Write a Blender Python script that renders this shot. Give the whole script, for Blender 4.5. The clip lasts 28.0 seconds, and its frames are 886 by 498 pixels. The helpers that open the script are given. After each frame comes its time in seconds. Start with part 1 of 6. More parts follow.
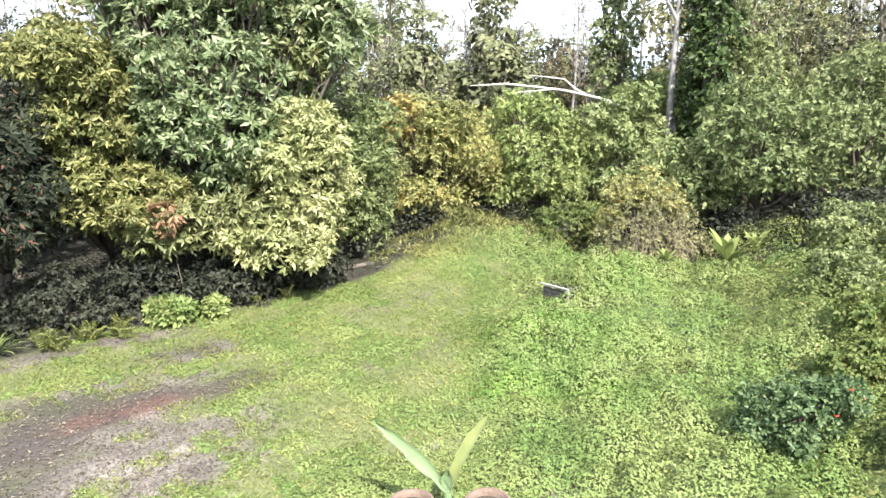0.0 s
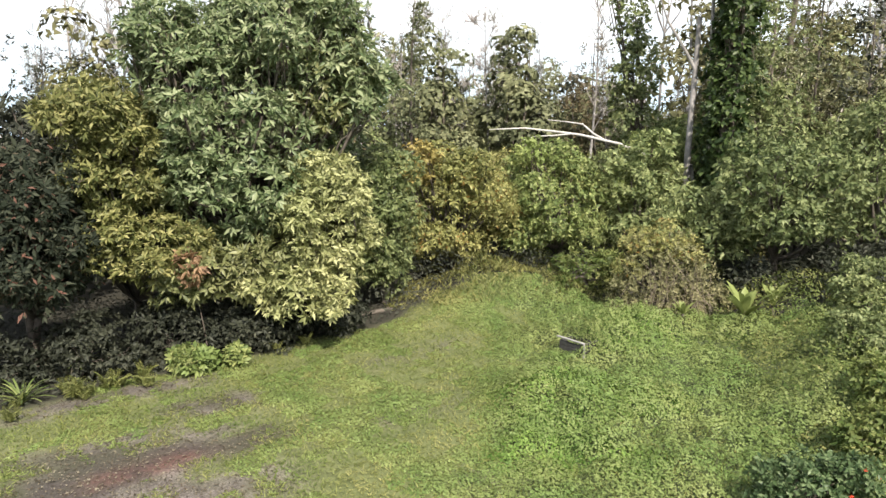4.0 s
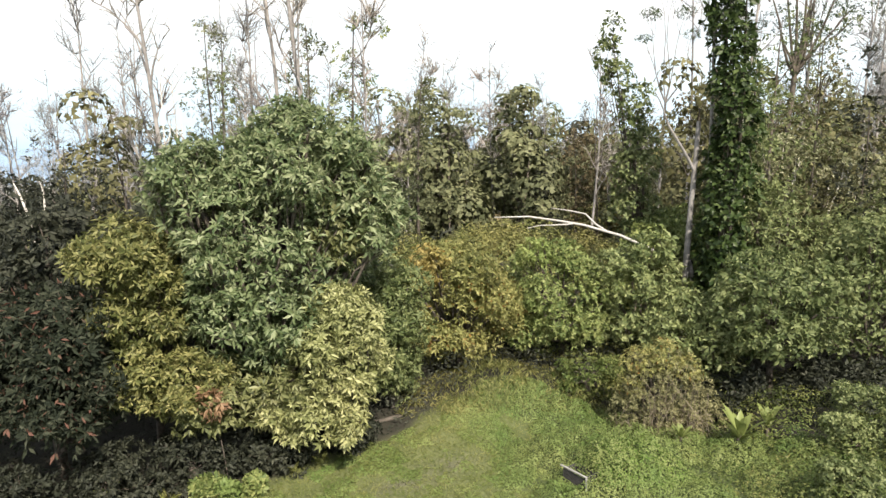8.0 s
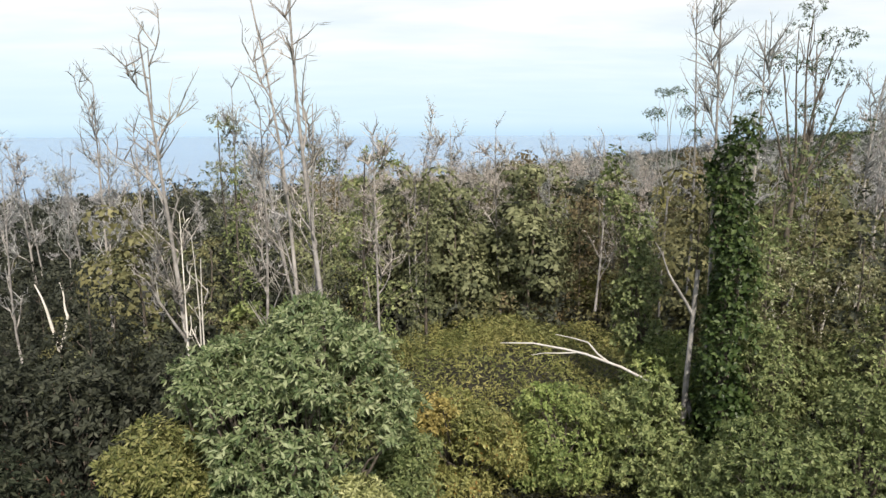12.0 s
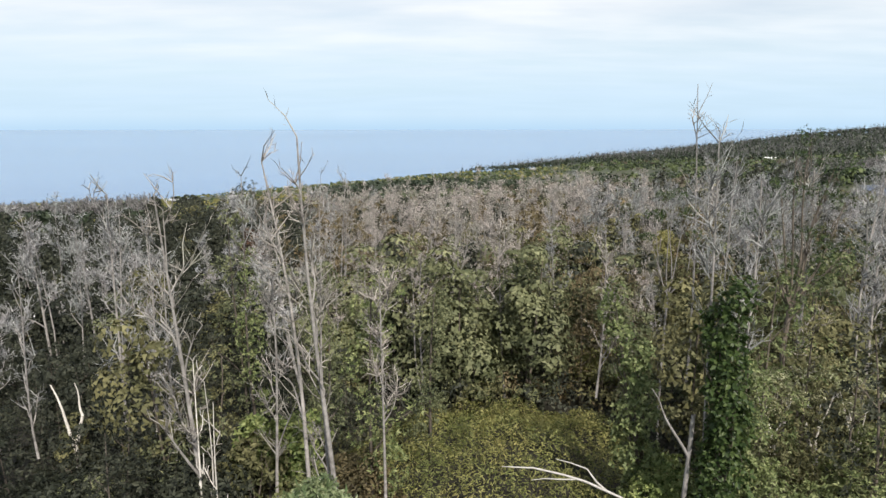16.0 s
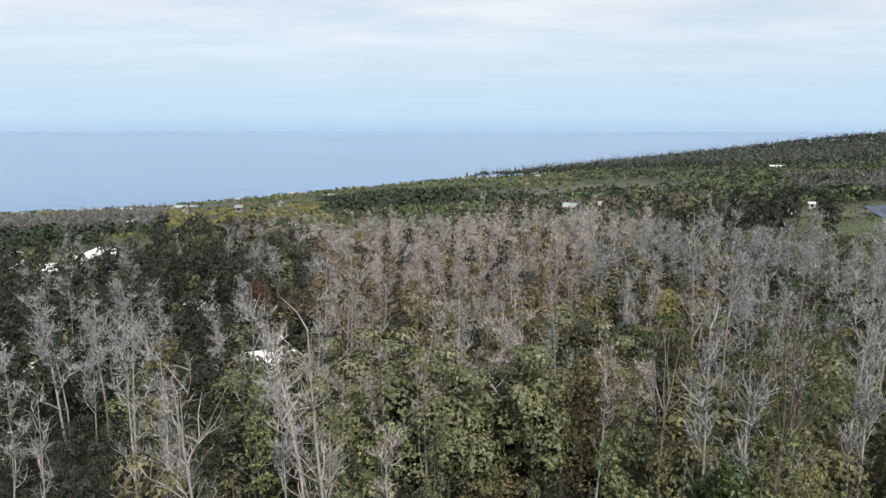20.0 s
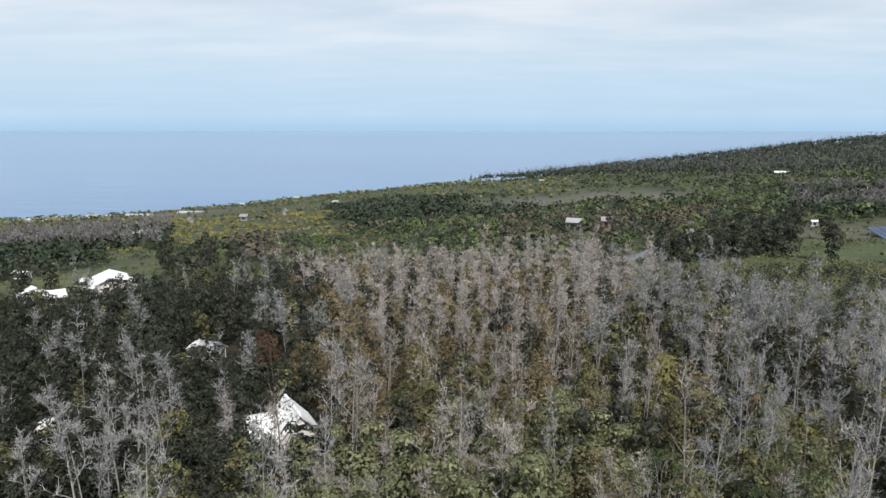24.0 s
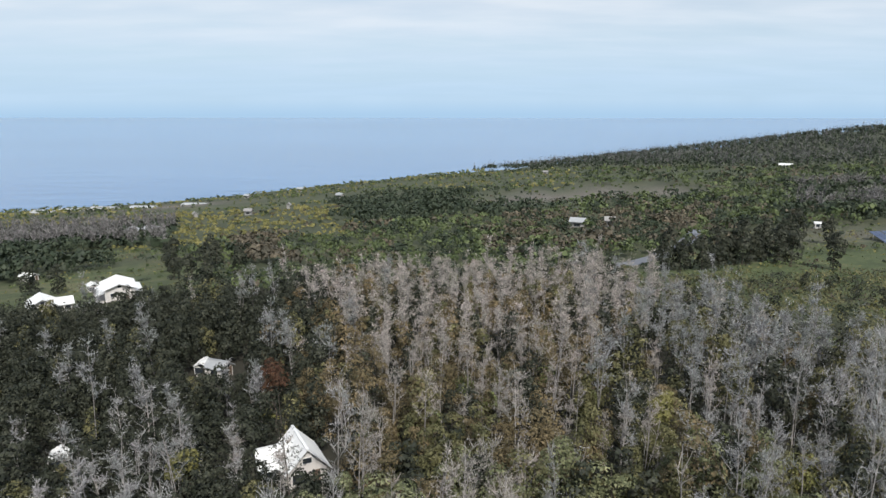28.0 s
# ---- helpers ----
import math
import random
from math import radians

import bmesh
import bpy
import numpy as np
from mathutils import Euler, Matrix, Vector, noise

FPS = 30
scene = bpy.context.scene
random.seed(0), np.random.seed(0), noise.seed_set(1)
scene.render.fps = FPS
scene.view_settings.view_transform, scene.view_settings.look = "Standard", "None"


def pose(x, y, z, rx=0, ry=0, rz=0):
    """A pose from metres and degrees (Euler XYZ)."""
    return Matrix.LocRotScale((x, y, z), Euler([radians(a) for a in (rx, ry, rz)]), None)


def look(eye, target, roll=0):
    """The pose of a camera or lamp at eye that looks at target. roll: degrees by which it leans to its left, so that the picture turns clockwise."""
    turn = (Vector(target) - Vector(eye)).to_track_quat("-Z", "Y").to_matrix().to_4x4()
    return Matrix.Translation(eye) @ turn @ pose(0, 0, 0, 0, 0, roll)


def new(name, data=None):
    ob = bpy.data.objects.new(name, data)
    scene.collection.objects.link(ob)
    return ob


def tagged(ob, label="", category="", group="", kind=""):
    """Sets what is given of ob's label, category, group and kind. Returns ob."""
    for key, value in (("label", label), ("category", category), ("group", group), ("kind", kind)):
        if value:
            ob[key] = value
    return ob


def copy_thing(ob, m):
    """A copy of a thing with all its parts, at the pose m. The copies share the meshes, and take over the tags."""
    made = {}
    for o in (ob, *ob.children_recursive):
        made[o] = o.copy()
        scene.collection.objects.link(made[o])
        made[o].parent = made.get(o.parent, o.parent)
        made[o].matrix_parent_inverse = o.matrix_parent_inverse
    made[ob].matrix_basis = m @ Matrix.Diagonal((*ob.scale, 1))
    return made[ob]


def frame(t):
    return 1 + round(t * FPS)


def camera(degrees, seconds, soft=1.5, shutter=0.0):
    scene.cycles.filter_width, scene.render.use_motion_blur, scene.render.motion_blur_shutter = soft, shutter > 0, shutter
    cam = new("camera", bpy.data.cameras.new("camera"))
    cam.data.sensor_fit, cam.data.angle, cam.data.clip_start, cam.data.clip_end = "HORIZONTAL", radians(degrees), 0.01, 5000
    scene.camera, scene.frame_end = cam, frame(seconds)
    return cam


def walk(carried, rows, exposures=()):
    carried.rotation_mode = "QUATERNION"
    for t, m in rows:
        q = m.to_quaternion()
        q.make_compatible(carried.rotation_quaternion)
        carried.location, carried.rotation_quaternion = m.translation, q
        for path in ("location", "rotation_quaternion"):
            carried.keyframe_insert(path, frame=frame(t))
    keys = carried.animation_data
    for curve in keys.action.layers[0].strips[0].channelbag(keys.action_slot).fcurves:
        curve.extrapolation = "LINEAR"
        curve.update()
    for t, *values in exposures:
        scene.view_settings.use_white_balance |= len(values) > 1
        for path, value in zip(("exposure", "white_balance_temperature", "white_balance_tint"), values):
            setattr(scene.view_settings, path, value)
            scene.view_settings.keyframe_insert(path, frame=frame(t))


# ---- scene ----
# ------------------------------------------------------------------ camera
LENS = 65.2
cam = camera(LENS, 28.0)
# seconds, x, y, z, pitch, roll, yaw: a slow vertical climb
PATH = [
    (0.0, 0.13, 0.21, 4.60, -12.00, -0.99, -2.37),
    (0.5, 0.13, 0.22, 4.63, -11.71, -0.96, -2.11),
    (1.0, 0.12, 0.23, 4.63, -11.38, -0.94, -1.86),
    (1.5, 0.11, 0.23, 4.63, -11.03, -0.90, -1.64),
    (2.0, 0.11, 0.22, 4.69, -10.77, -0.85, -1.47),
    (2.5, 0.12, 0.20, 4.80, -10.54, -0.80, -1.32),
    (4.5, 0.15, 0.07, 5.47, -9.81, -0.57, -0.77),
    (5.0, 0.13, 0.04, 5.73, -9.68, -0.55, -0.75),
    (5.5, 0.10, 0.00, 6.07, -9.56, -0.54, -0.73),
    (6.0, 0.08, -0.03, 6.45, -9.54, -0.53, -0.72),
    (6.5, 0.04, -0.06, 6.86, -9.50, -0.51, -0.70),
    (7.0, 0.01, -0.10, 7.33, -9.50, -0.49, -0.68),
    (7.5, 0.00, -0.13, 7.85, -9.53, -0.47, -0.67),
    (8.0, 0.00, -0.16, 8.41, -9.58, -0.44, -0.67),
    (8.5, -0.01, -0.17, 9.02, -9.62, -0.42, -0.67),
    (9.0, -0.03, -0.17, 9.70, -9.73, -0.40, -0.66),
    (9.5, -0.07, -0.17, 10.36, -9.82, -0.38, -0.63),
    (10.0, -0.10, -0.19, 11.05, -9.93, -0.36, -0.57),
    (10.5, -0.12, -0.21, 11.73, -10.04, -0.34, -0.53),
    (11.0, -0.13, -0.21, 12.44, -10.18, -0.30, -0.47),
    (11.5, -0.14, -0.21, 13.14, -10.29, -0.26, -0.40),
    (12.0, -0.12, -0.19, 13.85, -10.42, -0.22, -0.33),
    (12.5, -0.11, -0.17, 14.60, -10.62, -0.18, -0.26),
    (14.5, -0.02, -0.01, 17.28, -11.12, -0.02, -0.00),
    (15.0, -0.02, 0.01, 17.95, -11.13, -0.03, 0.05),
    (15.5, -0.04, 0.01, 18.65, -11.07, -0.04, 0.08),
    (16.0, -0.06, 0.02, 19.38, -10.99, -0.05, 0.12),
    (16.5, -0.08, 0.04, 20.13, -10.96, -0.05, 0.16),
    (17.0, -0.10, 0.05, 20.85, -10.97, -0.05, 0.18),
    (17.5, -0.12, 0.07, 21.62, -10.96, -0.05, 0.23),
    (18.0, -0.12, 0.09, 22.43, -10.95, -0.03, 0.29),
    (18.5, -0.10, 0.10, 23.30, -10.91, -0.01, 0.35),
    (19.0, -0.07, 0.09, 24.18, -10.92, 0.02, 0.40),
    (19.5, -0.05, 0.09, 25.06, -10.87, 0.03, 0.47),
    (20.0, -0.02, 0.09, 25.93, -10.89, 0.02, 0.51),
    (20.5, -0.00, 0.09, 26.90, -10.86, -0.01, 0.55),
    (21.0, 0.01, 0.08, 27.95, -10.87, -0.06, 0.59),
    (21.5, 0.02, 0.08, 28.95, -10.88, -0.09, 0.62),
    (23.5, 0.10, 0.00, 33.00, -10.84, -0.02, 0.82),
    (24.0, 0.09, -0.00, 33.93, -11.04, -0.00, 0.85),
    (24.5, 0.08, -0.01, 34.81, -11.37, 0.01, 0.89),
    (25.0, 0.07, -0.02, 35.66, -12.22, 0.01, 0.92),
    (25.5, 0.06, -0.03, 36.42, -12.29, 0.02, 0.95),
    (26.0, 0.04, -0.04, 37.09, -12.31, 0.02, 0.99),
    (26.5, 0.03, -0.05, 37.74, -12.28, 0.02, 1.02),
    (27.0, 0.00, -0.05, 38.45, -12.24, 0.02, 1.06),
    (27.5, -0.01, -0.05, 39.24, -12.19, 0.02, 1.10),
    (28.0, -0.02, -0.05, 40.06, -12.16, 0.02, 1.13),
]
EXPOSURES = [(0.0, 1.65, 6350, 10), (2.5, 1.15, 6450, 10), (4.5, 0.8, 6900, 11), (8.0, 0.64, 7000, 11), (12.0, 0.28, 6900, 10), (16.0, 0.12, 6600, 10), (20.0, -0.03, 6400, 10), (28.0, -0.12, 6250, 10)]
walk(cam, [(t, pose(x, y, z, 0, 0, yaw) @ pose(0, 0, 0, 90 + pitch) @ pose(0, 0, 0, 0, 0, roll)) for t, x, y, z, pitch, roll, yaw in PATH], EXPOSURES)

# ------------------------------------------------------------------ light
SUN_ELEVATION, SUN_AZIMUTH = 47.0, 160.0   # azimuth clockwise from the way ahead
SKY_STRENGTH, SUN_STRENGTH = 0.11, 5.0


class Nodes:
    """Short hand for building node trees."""

    def __init__(self, tree):
        self.tree = tree
        tree.nodes.clear()

    def add(self, kind, out=0, props=None, **inputs):
        n = self.tree.nodes.new(kind)
        for k, v in (props or {}).items():
            setattr(n, k, v)
        for k, v in inputs.items():
            self.set(n, k, v)
        return n

    def set(self, n, k, v):
        sock = n.inputs[int(k[1:])] if k[0] == "i" and k[1:].isdigit() else n.inputs[k.replace("_", " ")]
        if isinstance(v, tuple) and len(v) == 2 and hasattr(v[0], "outputs"):
            self.tree.links.new(v[0].outputs[v[1]], sock)
        elif hasattr(v, "outputs"):
            self.tree.links.new(v.outputs[0], sock)
        else:
            sock.default_value = v

    def ramp(self, fac, stops):
        n = self.add("ShaderNodeValToRGB", i0=fac)
        e = n.color_ramp.elements
        while len(e) < len(stops):
            e.new(0.5)
        for el, (p, c) in zip(e, stops):
            el.position, el.color = p, (*c, 1) if len(c) == 3 else c
        return n

    def mix(self, fac, a, b, blend="MIX"):
        n = self.add("ShaderNodeMix", props={"data_type": "RGBA", "blend_type": blend})
        self.set(n, "i0", fac), self.set(n, "i6", a), self.set(n, "i7", b)
        return (n, 2)

    def math(self, op, a, b=0.0, clamp=False):
        return self.add("ShaderNodeMath", props={"operation": op, "use_clamp": clamp}, i0=a, i1=b)

    def noise(self, vec, scale, detail=4.0, rough=0.55):
        n = self.add("ShaderNodeTexNoise", Scale=scale, Detail=detail, Roughness=rough)
        if vec is not None:
            self.set(n, "Vector", vec)
        return n


def build_world():
    world = bpy.data.worlds.new("sky")
    scene.world = world
    world.use_nodes = True
    n = Nodes(world.node_tree)
    geo = n.add("ShaderNodeTexCoord")
    way = (geo, 0)
    sep = n.add("ShaderNodeSeparateXYZ", i0=way)
    up = n.math("MAXIMUM", (sep, 2), 0.004)
    flat = n.add("ShaderNodeCombineXYZ", i0=(sep, 0), i1=(sep, 1), i2=up)
    sky = n.add("ShaderNodeTexSky", props={"sky_type": "NISHITA", "sun_disc": False, "sun_elevation": radians(SUN_ELEVATION),
                "sun_rotation": radians(SUN_AZIMUTH), "altitude": 80.0, "air_density": 1.0, "dust_density": 0.6, "ozone_density": 1.6}, i0=flat)
    # high thin cloud: laid out on a far flat sheet so that it draws into bands near the horizon
    lift = n.math("ADD", up, 0.10)
    cx, cy = n.math("DIVIDE", (sep, 0), lift), n.math("DIVIDE", (sep, 1), lift)
    sheet = n.add("ShaderNodeCombineXYZ", i0=n.math("MULTIPLY", cx, 0.55), i1=cy, i2=0.0)
    big = n.noise(sheet, 0.75, 6.0, 0.55)
    fine = n.noise(sheet, 1.9, 4.0, 0.5)
    mass = n.math("ADD", n.math("MULTIPLY", big, 0.75), n.math("MULTIPLY", fine, 0.25))
    amount = n.ramp(mass, [(0.34, (0.5, 0.5, 0.5)), (0.6, (0.95, 0.95, 0.95))])
    shade = n.ramp(fine, [(0.35, (7.8, 8.2, 8.7)), (0.65, (8.5, 8.75, 9.0))])
    # the cloud lies low over the sea; high overhead the sky is mostly clear
    thin = n.ramp(up, [(0.28, (1, 1, 1)), (0.7, (0.45, 0.45, 0.45))])
    cloudy = n.mix(n.math("MULTIPLY", amount, thin), sky, shade)
    # blue haze close to the horizon
    low = n.ramp(up, [(0.0, (1, 1, 1)), (0.16, (0, 0, 0))])
    low.color_ramp.interpolation = "EASE"
    hazed = n.mix(n.math("MULTIPLY", low, 0.8), cloudy, (4.7, 6.7, 8.55, 1))
    # the farthest water and sea haze, below the level of the eye
    deep = n.ramp(n.math("MULTIPLY", (sep, 2), -1.0), [(0.0, (0, 0, 0)), (0.02, (1, 1, 1))])
    hazed = n.mix(deep, hazed, (4.3, 6.2, 8.1, 1))
    back = n.add("ShaderNodeBackground", Color=hazed, Strength=SKY_STRENGTH)
    n.add("ShaderNodeOutputWorld", Surface=back)
    sun = new("sun", bpy.data.lights.new("sun", "SUN"))
    sun.data.energy, sun.data.angle, sun.data.color = SUN_STRENGTH, radians(1.5), (1.0, 0.95, 0.86)
    a, e = radians(SUN_AZIMUTH), radians(SUN_ELEVATION)
    source = Vector((math.sin(a) * math.cos(e), math.cos(a) * math.cos(e), math.sin(e)))
    sun.matrix_world = look(source * 300, (0, 0, 0))


build_world()


# ------------------------------------------------------------------ materials
def material(name):
    m = bpy.data.materials.new(name)
    m.use_nodes = True
    return m, Nodes(m.node_tree)


def leaf_material(name, dark, mid, light, rough=0.55, through_light=0.3, patch=0.35, tips=None, low=(0.72, 0.78, 0.72), high=(1.0, 1.0, 1.0)):
    m, n = material(name)
    geo = n.add("ShaderNodeNewGeometry")
    rand = (geo, "Random Per Island")
    co = n.add("ShaderNodeTexCoord")
    stops = [(0.0, dark), (0.5, mid), (0.93, light)]
    if tips:
        stops.append((0.97, tips))
    col = n.ramp(rand, stops)
    big = n.noise((co, 3), patch, 3.0)
    toned = n.mix(n.ramp(big, [(0.35, (0, 0, 0)), (0.65, (1, 1, 1))]), n.mix(1.0, col, (*low, 1), "MULTIPLY"), n.mix(1.0, col, (*high, 1), "MULTIPLY"))
    info = n.add("ShaderNodeObjectInfo")
    toned = n.mix(1.0, toned, n.ramp((info, "Random"), [(0.0, (0.82, 0.84, 0.8)), (1.0, (1.12, 1.1, 1.05))]), "MULTIPLY")
    p = n.add("ShaderNodeBsdfPrincipled", Base_Color=toned, Roughness=rough)
    n.set(p, "Specular IOR Level", 0.22)
    t = n.add("ShaderNodeBsdfTranslucent", Color=toned)
    mx = n.add("ShaderNodeMixShader", i0=through_light, i1=p, i2=t)
    n.add("ShaderNodeOutputMaterial", Surface=mx)
    return m


def bark_material(name, dark, light, scale=6.0, rough=0.85):
    m, n = material(name)
    co = n.add("ShaderNodeTexCoord")
    a = n.noise((co, 3), scale, 6.0, 0.65)
    b = n.noise((co, 3), 0.4, 2.0)
    col = n.ramp(n.math("ADD", n.math("MULTIPLY", a, 0.65), n.math("MULTIPLY", b, 0.35)), [(0.36, dark), (0.62, light)])
    info = n.add("ShaderNodeObjectInfo")
    col = n.mix(1.0, col, n.ramp((info, "Random"), [(0.0, (0.8, 0.8, 0.8)), (1.0, (1.15, 1.13, 1.1))]), "MULTIPLY")
    bump = n.add("ShaderNodeBump", Strength=0.5, Distance=0.02, Height=a)
    p = n.add("ShaderNodeBsdfPrincipled", Base_Color=col, Roughness=rough, Normal=bump)
    n.add("ShaderNodeOutputMaterial", Surface=p)
    return m


def surface(name, stops, scale=3.0, rough=0.7, bump=0.2, metal=0.0, distance=0.02):
    m, n = material(name)
    co = n.add("ShaderNodeTexCoord")
    a = n.noise((co, 3), scale, 6.0, 0.6)
    b = n.noise((co, 3), scale * 0.12, 3.0)
    col = n.ramp(n.math("ADD", n.math("MULTIPLY", a, 0.55), n.math("MULTIPLY", b, 0.45)), stops)
    bp = n.add("ShaderNodeBump", Strength=bump, Distance=distance, Height=a)
    p = n.add("ShaderNodeBsdfPrincipled", Base_Color=col, Roughness=rough, Metallic=metal, Normal=bp)
    n.add("ShaderNodeOutputMaterial", Surface=p)
    return m


LEAF_BIG = leaf_material("broad leaf green", (0.082, 0.122, 0.058), (0.176, 0.218, 0.108), (0.345, 0.375, 0.23), 0.42)
LEAF_YELLOW = leaf_material("yellow green leaf", (0.095, 0.108, 0.038), (0.21, 0.21, 0.078), (0.42, 0.38, 0.17), 0.5)
LEAF_PALE = leaf_material("pale new leaf", (0.16, 0.175, 0.075), (0.34, 0.34, 0.155), (0.56, 0.54, 0.3), 0.5)
LEAF_DARK = leaf_material("dark old leaf", (0.018, 0.024, 0.016), (0.036, 0.045, 0.029), (0.09, 0.096, 0.068), 0.75, tips=(0.2, 0.1, 0.08))
LEAF_OLIVE = leaf_material("olive leaf", (0.16, 0.165, 0.062), (0.31, 0.295, 0.11), (0.49, 0.45, 0.2), 0.55, tips=(0.3, 0.16, 0.05))
LEAF_GREEN = leaf_material("fresh green leaf", (0.115, 0.158, 0.056), (0.225, 0.268, 0.097), (0.385, 0.405, 0.172), 0.5)
LEAF_HEDGE = leaf_material("hedge leaf", (0.095, 0.124, 0.053), (0.2, 0.232, 0.1), (0.35, 0.37, 0.182), 0.5)
LEAF_ORANGE = leaf_material("rust leaf", (0.19, 0.145, 0.05), (0.35, 0.27, 0.095), (0.5, 0.4, 0.17), 0.55)
LEAF_RED = leaf_material("red new leaf", (0.2, 0.115, 0.07), (0.31, 0.18, 0.115), (0.42, 0.27, 0.18), 0.5)
LEAF_WOOD = leaf_material("forest leaf", (0.068, 0.068, 0.034), (0.106, 0.106, 0.053), (0.165, 0.162, 0.084), 0.6, 0.15, patch=0.33, low=(0.6, 0.64, 0.6), high=(1.5, 1.4, 1.35))
# Leaf of the dark trees; also stands in for shade near the ground.
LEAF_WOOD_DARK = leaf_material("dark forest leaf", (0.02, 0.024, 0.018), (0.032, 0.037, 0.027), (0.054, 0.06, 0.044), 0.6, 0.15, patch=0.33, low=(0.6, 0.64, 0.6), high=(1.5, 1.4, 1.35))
LEAF_WOOD_BROWN = leaf_material("brown forest leaf", (0.078, 0.064, 0.038), (0.118, 0.097, 0.056), (0.175, 0.143, 0.086), 0.65, 0.15, patch=0.33, low=(0.6, 0.64, 0.6), high=(1.5, 1.4, 1.35))
LEAF_FERN = leaf_material("fern thicket leaf", (0.1, 0.11, 0.042), (0.19, 0.192, 0.073), (0.32, 0.3, 0.135), 0.55, patch=0.5, low=(0.65, 0.75, 0.65), high=(1.15, 1.1, 1.0))
LEAF_VINE = leaf_material("dry vine leaf", (0.12, 0.115, 0.058), (0.215, 0.2, 0.105), (0.36, 0.33, 0.19), 0.65)
LEAF_FLOWER = leaf_material("cream blossom leaf", (0.18, 0.2, 0.095), (0.4, 0.4, 0.25), (0.64, 0.61, 0.46), 0.6)
LEAF_WEED = leaf_material("weed leaf", (0.19, 0.248, 0.088), (0.228, 0.29, 0.106), (0.28, 0.335, 0.132), 0.5, patch=0.9, low=(0.7, 0.82, 0.68), high=(1.16, 1.08, 1.08))
LEAF_GRASS = leaf_material("lawn grass", (0.09, 0.11, 0.035), (0.16, 0.18, 0.06), (0.26, 0.26, 0.11), 0.55, patch=0.7, low=(0.68, 0.85, 0.6), high=(1.3, 1.2, 1.2))
BARK = bark_material("dark bark", (0.05, 0.04, 0.032), (0.16, 0.135, 0.11))
BARK_GREY = bark_material("weathered grey bark", (0.15, 0.138, 0.13), (0.4, 0.375, 0.36), 4.0)
BARK_PALE = bark_material("bleached bark", (0.42, 0.39, 0.36), (0.72, 0.69, 0.65), 5.0)
TWIG_GREY = leaf_material("grey twig", (0.2, 0.175, 0.172), (0.37, 0.328, 0.32), (0.58, 0.52, 0.51), 0.85, 0.1)
TWIG_LILAC = leaf_material("lichen grey twig", (0.185, 0.178, 0.192), (0.35, 0.336, 0.358), (0.54, 0.525, 0.55), 0.85, 0.1)
ROOF_WHITE = surface("white painted metal roof", [(0.3, (0.68, 0.68, 0.67)), (0.7, (0.82, 0.82, 0.81))], 0.6, 0.5, 0.05)
WALL_WHITE = surface("off white wall", [(0.3, (0.5, 0.47, 0.45)), (0.7, (0.68, 0.64, 0.61))], 1.5, 0.8)

LEAF_BIG_OLIVE = leaf_material("broad leaf olive", (0.105, 0.12, 0.05), (0.21, 0.215, 0.094), (0.35, 0.34, 0.175), 0.42)
LEAF_SCRUB = leaf_material("scrub leaf", (0.2, 0.185, 0.068), (0.24, 0.218, 0.084), (0.285, 0.255, 0.105), 0.6, 0.1, patch=0.06, low=(0.55, 0.62, 0.6))
LEAF_RUST = leaf_material("rust forest leaf", (0.07, 0.035, 0.025), (0.13, 0.065, 0.045), (0.2, 0.11, 0.07), 0.6)
LEAF_IVY = leaf_material("creeper leaf", (0.026, 0.045, 0.016), (0.05, 0.08, 0.026), (0.1, 0.135, 0.05), 0.4)
LEAF_WEED_DARK = leaf_material("tall weed leaf", (0.08, 0.115, 0.035), (0.145, 0.185, 0.06), (0.25, 0.28, 0.11), 0.5, patch=0.8, low=(0.62, 0.75, 0.6), high=(1.3, 1.1, 1.1))
LEAF_LITTER = leaf_material("dry leaf litter", (0.055, 0.04, 0.028), (0.13, 0.102, 0.075), (0.24, 0.205, 0.16), 0.8, 0.1)
LEAF_ROSETTE = leaf_material("rosette leaf", (0.17, 0.21, 0.07), (0.25, 0.29, 0.1), (0.36, 0.38, 0.17), 0.4)
LEAF_FERN_GREEN = leaf_material("fern frond", (0.15, 0.17, 0.055), (0.26, 0.27, 0.095), (0.4, 0.38, 0.17), 0.5)
PETAL_RED = leaf_material("red petal", (0.5, 0.04, 0.02), (0.65, 0.06, 0.03), (0.75, 0.12, 0.06), 0.5)
BANANA = surface("banana leaf", [(0.3, (0.12, 0.18, 0.085)), (0.7, (0.2, 0.26, 0.14))], 5.0, 0.4, 0.1)
BANANA_YELLOW = surface("yellowing banana leaf", [(0.3, (0.14, 0.18, 0.06)), (0.7, (0.24, 0.25, 0.1))], 5.0, 0.4, 0.1)
CLAY = surface("clay pot", [(0.3, (0.11, 0.07, 0.052)), (0.7, (0.22, 0.16, 0.125))], 9.0, 0.8, 0.2)
SOIL = surface("potting soil", [(0.3, (0.03, 0.022, 0.016)), (0.7, (0.09, 0.065, 0.045))], 30.0, 0.95, 0.6)
TIMBER_DARK = surface("weathered dark timber", [(0.3, (0.025, 0.024, 0.024)), (0.7, (0.08, 0.075, 0.07))], 9.0, 0.85, 0.4)
TIMBER_WHITE = surface("weathered white paint", [(0.3, (0.2, 0.19, 0.175)), (0.7, (0.42, 0.41, 0.385))], 12.0, 0.7, 0.3)
ROOF_GREY = surface("pale grey metal roof", [(0.3, (0.28, 0.29, 0.3)), (0.7, (0.42, 0.43, 0.44))], 0.6, 0.5, 0.05)
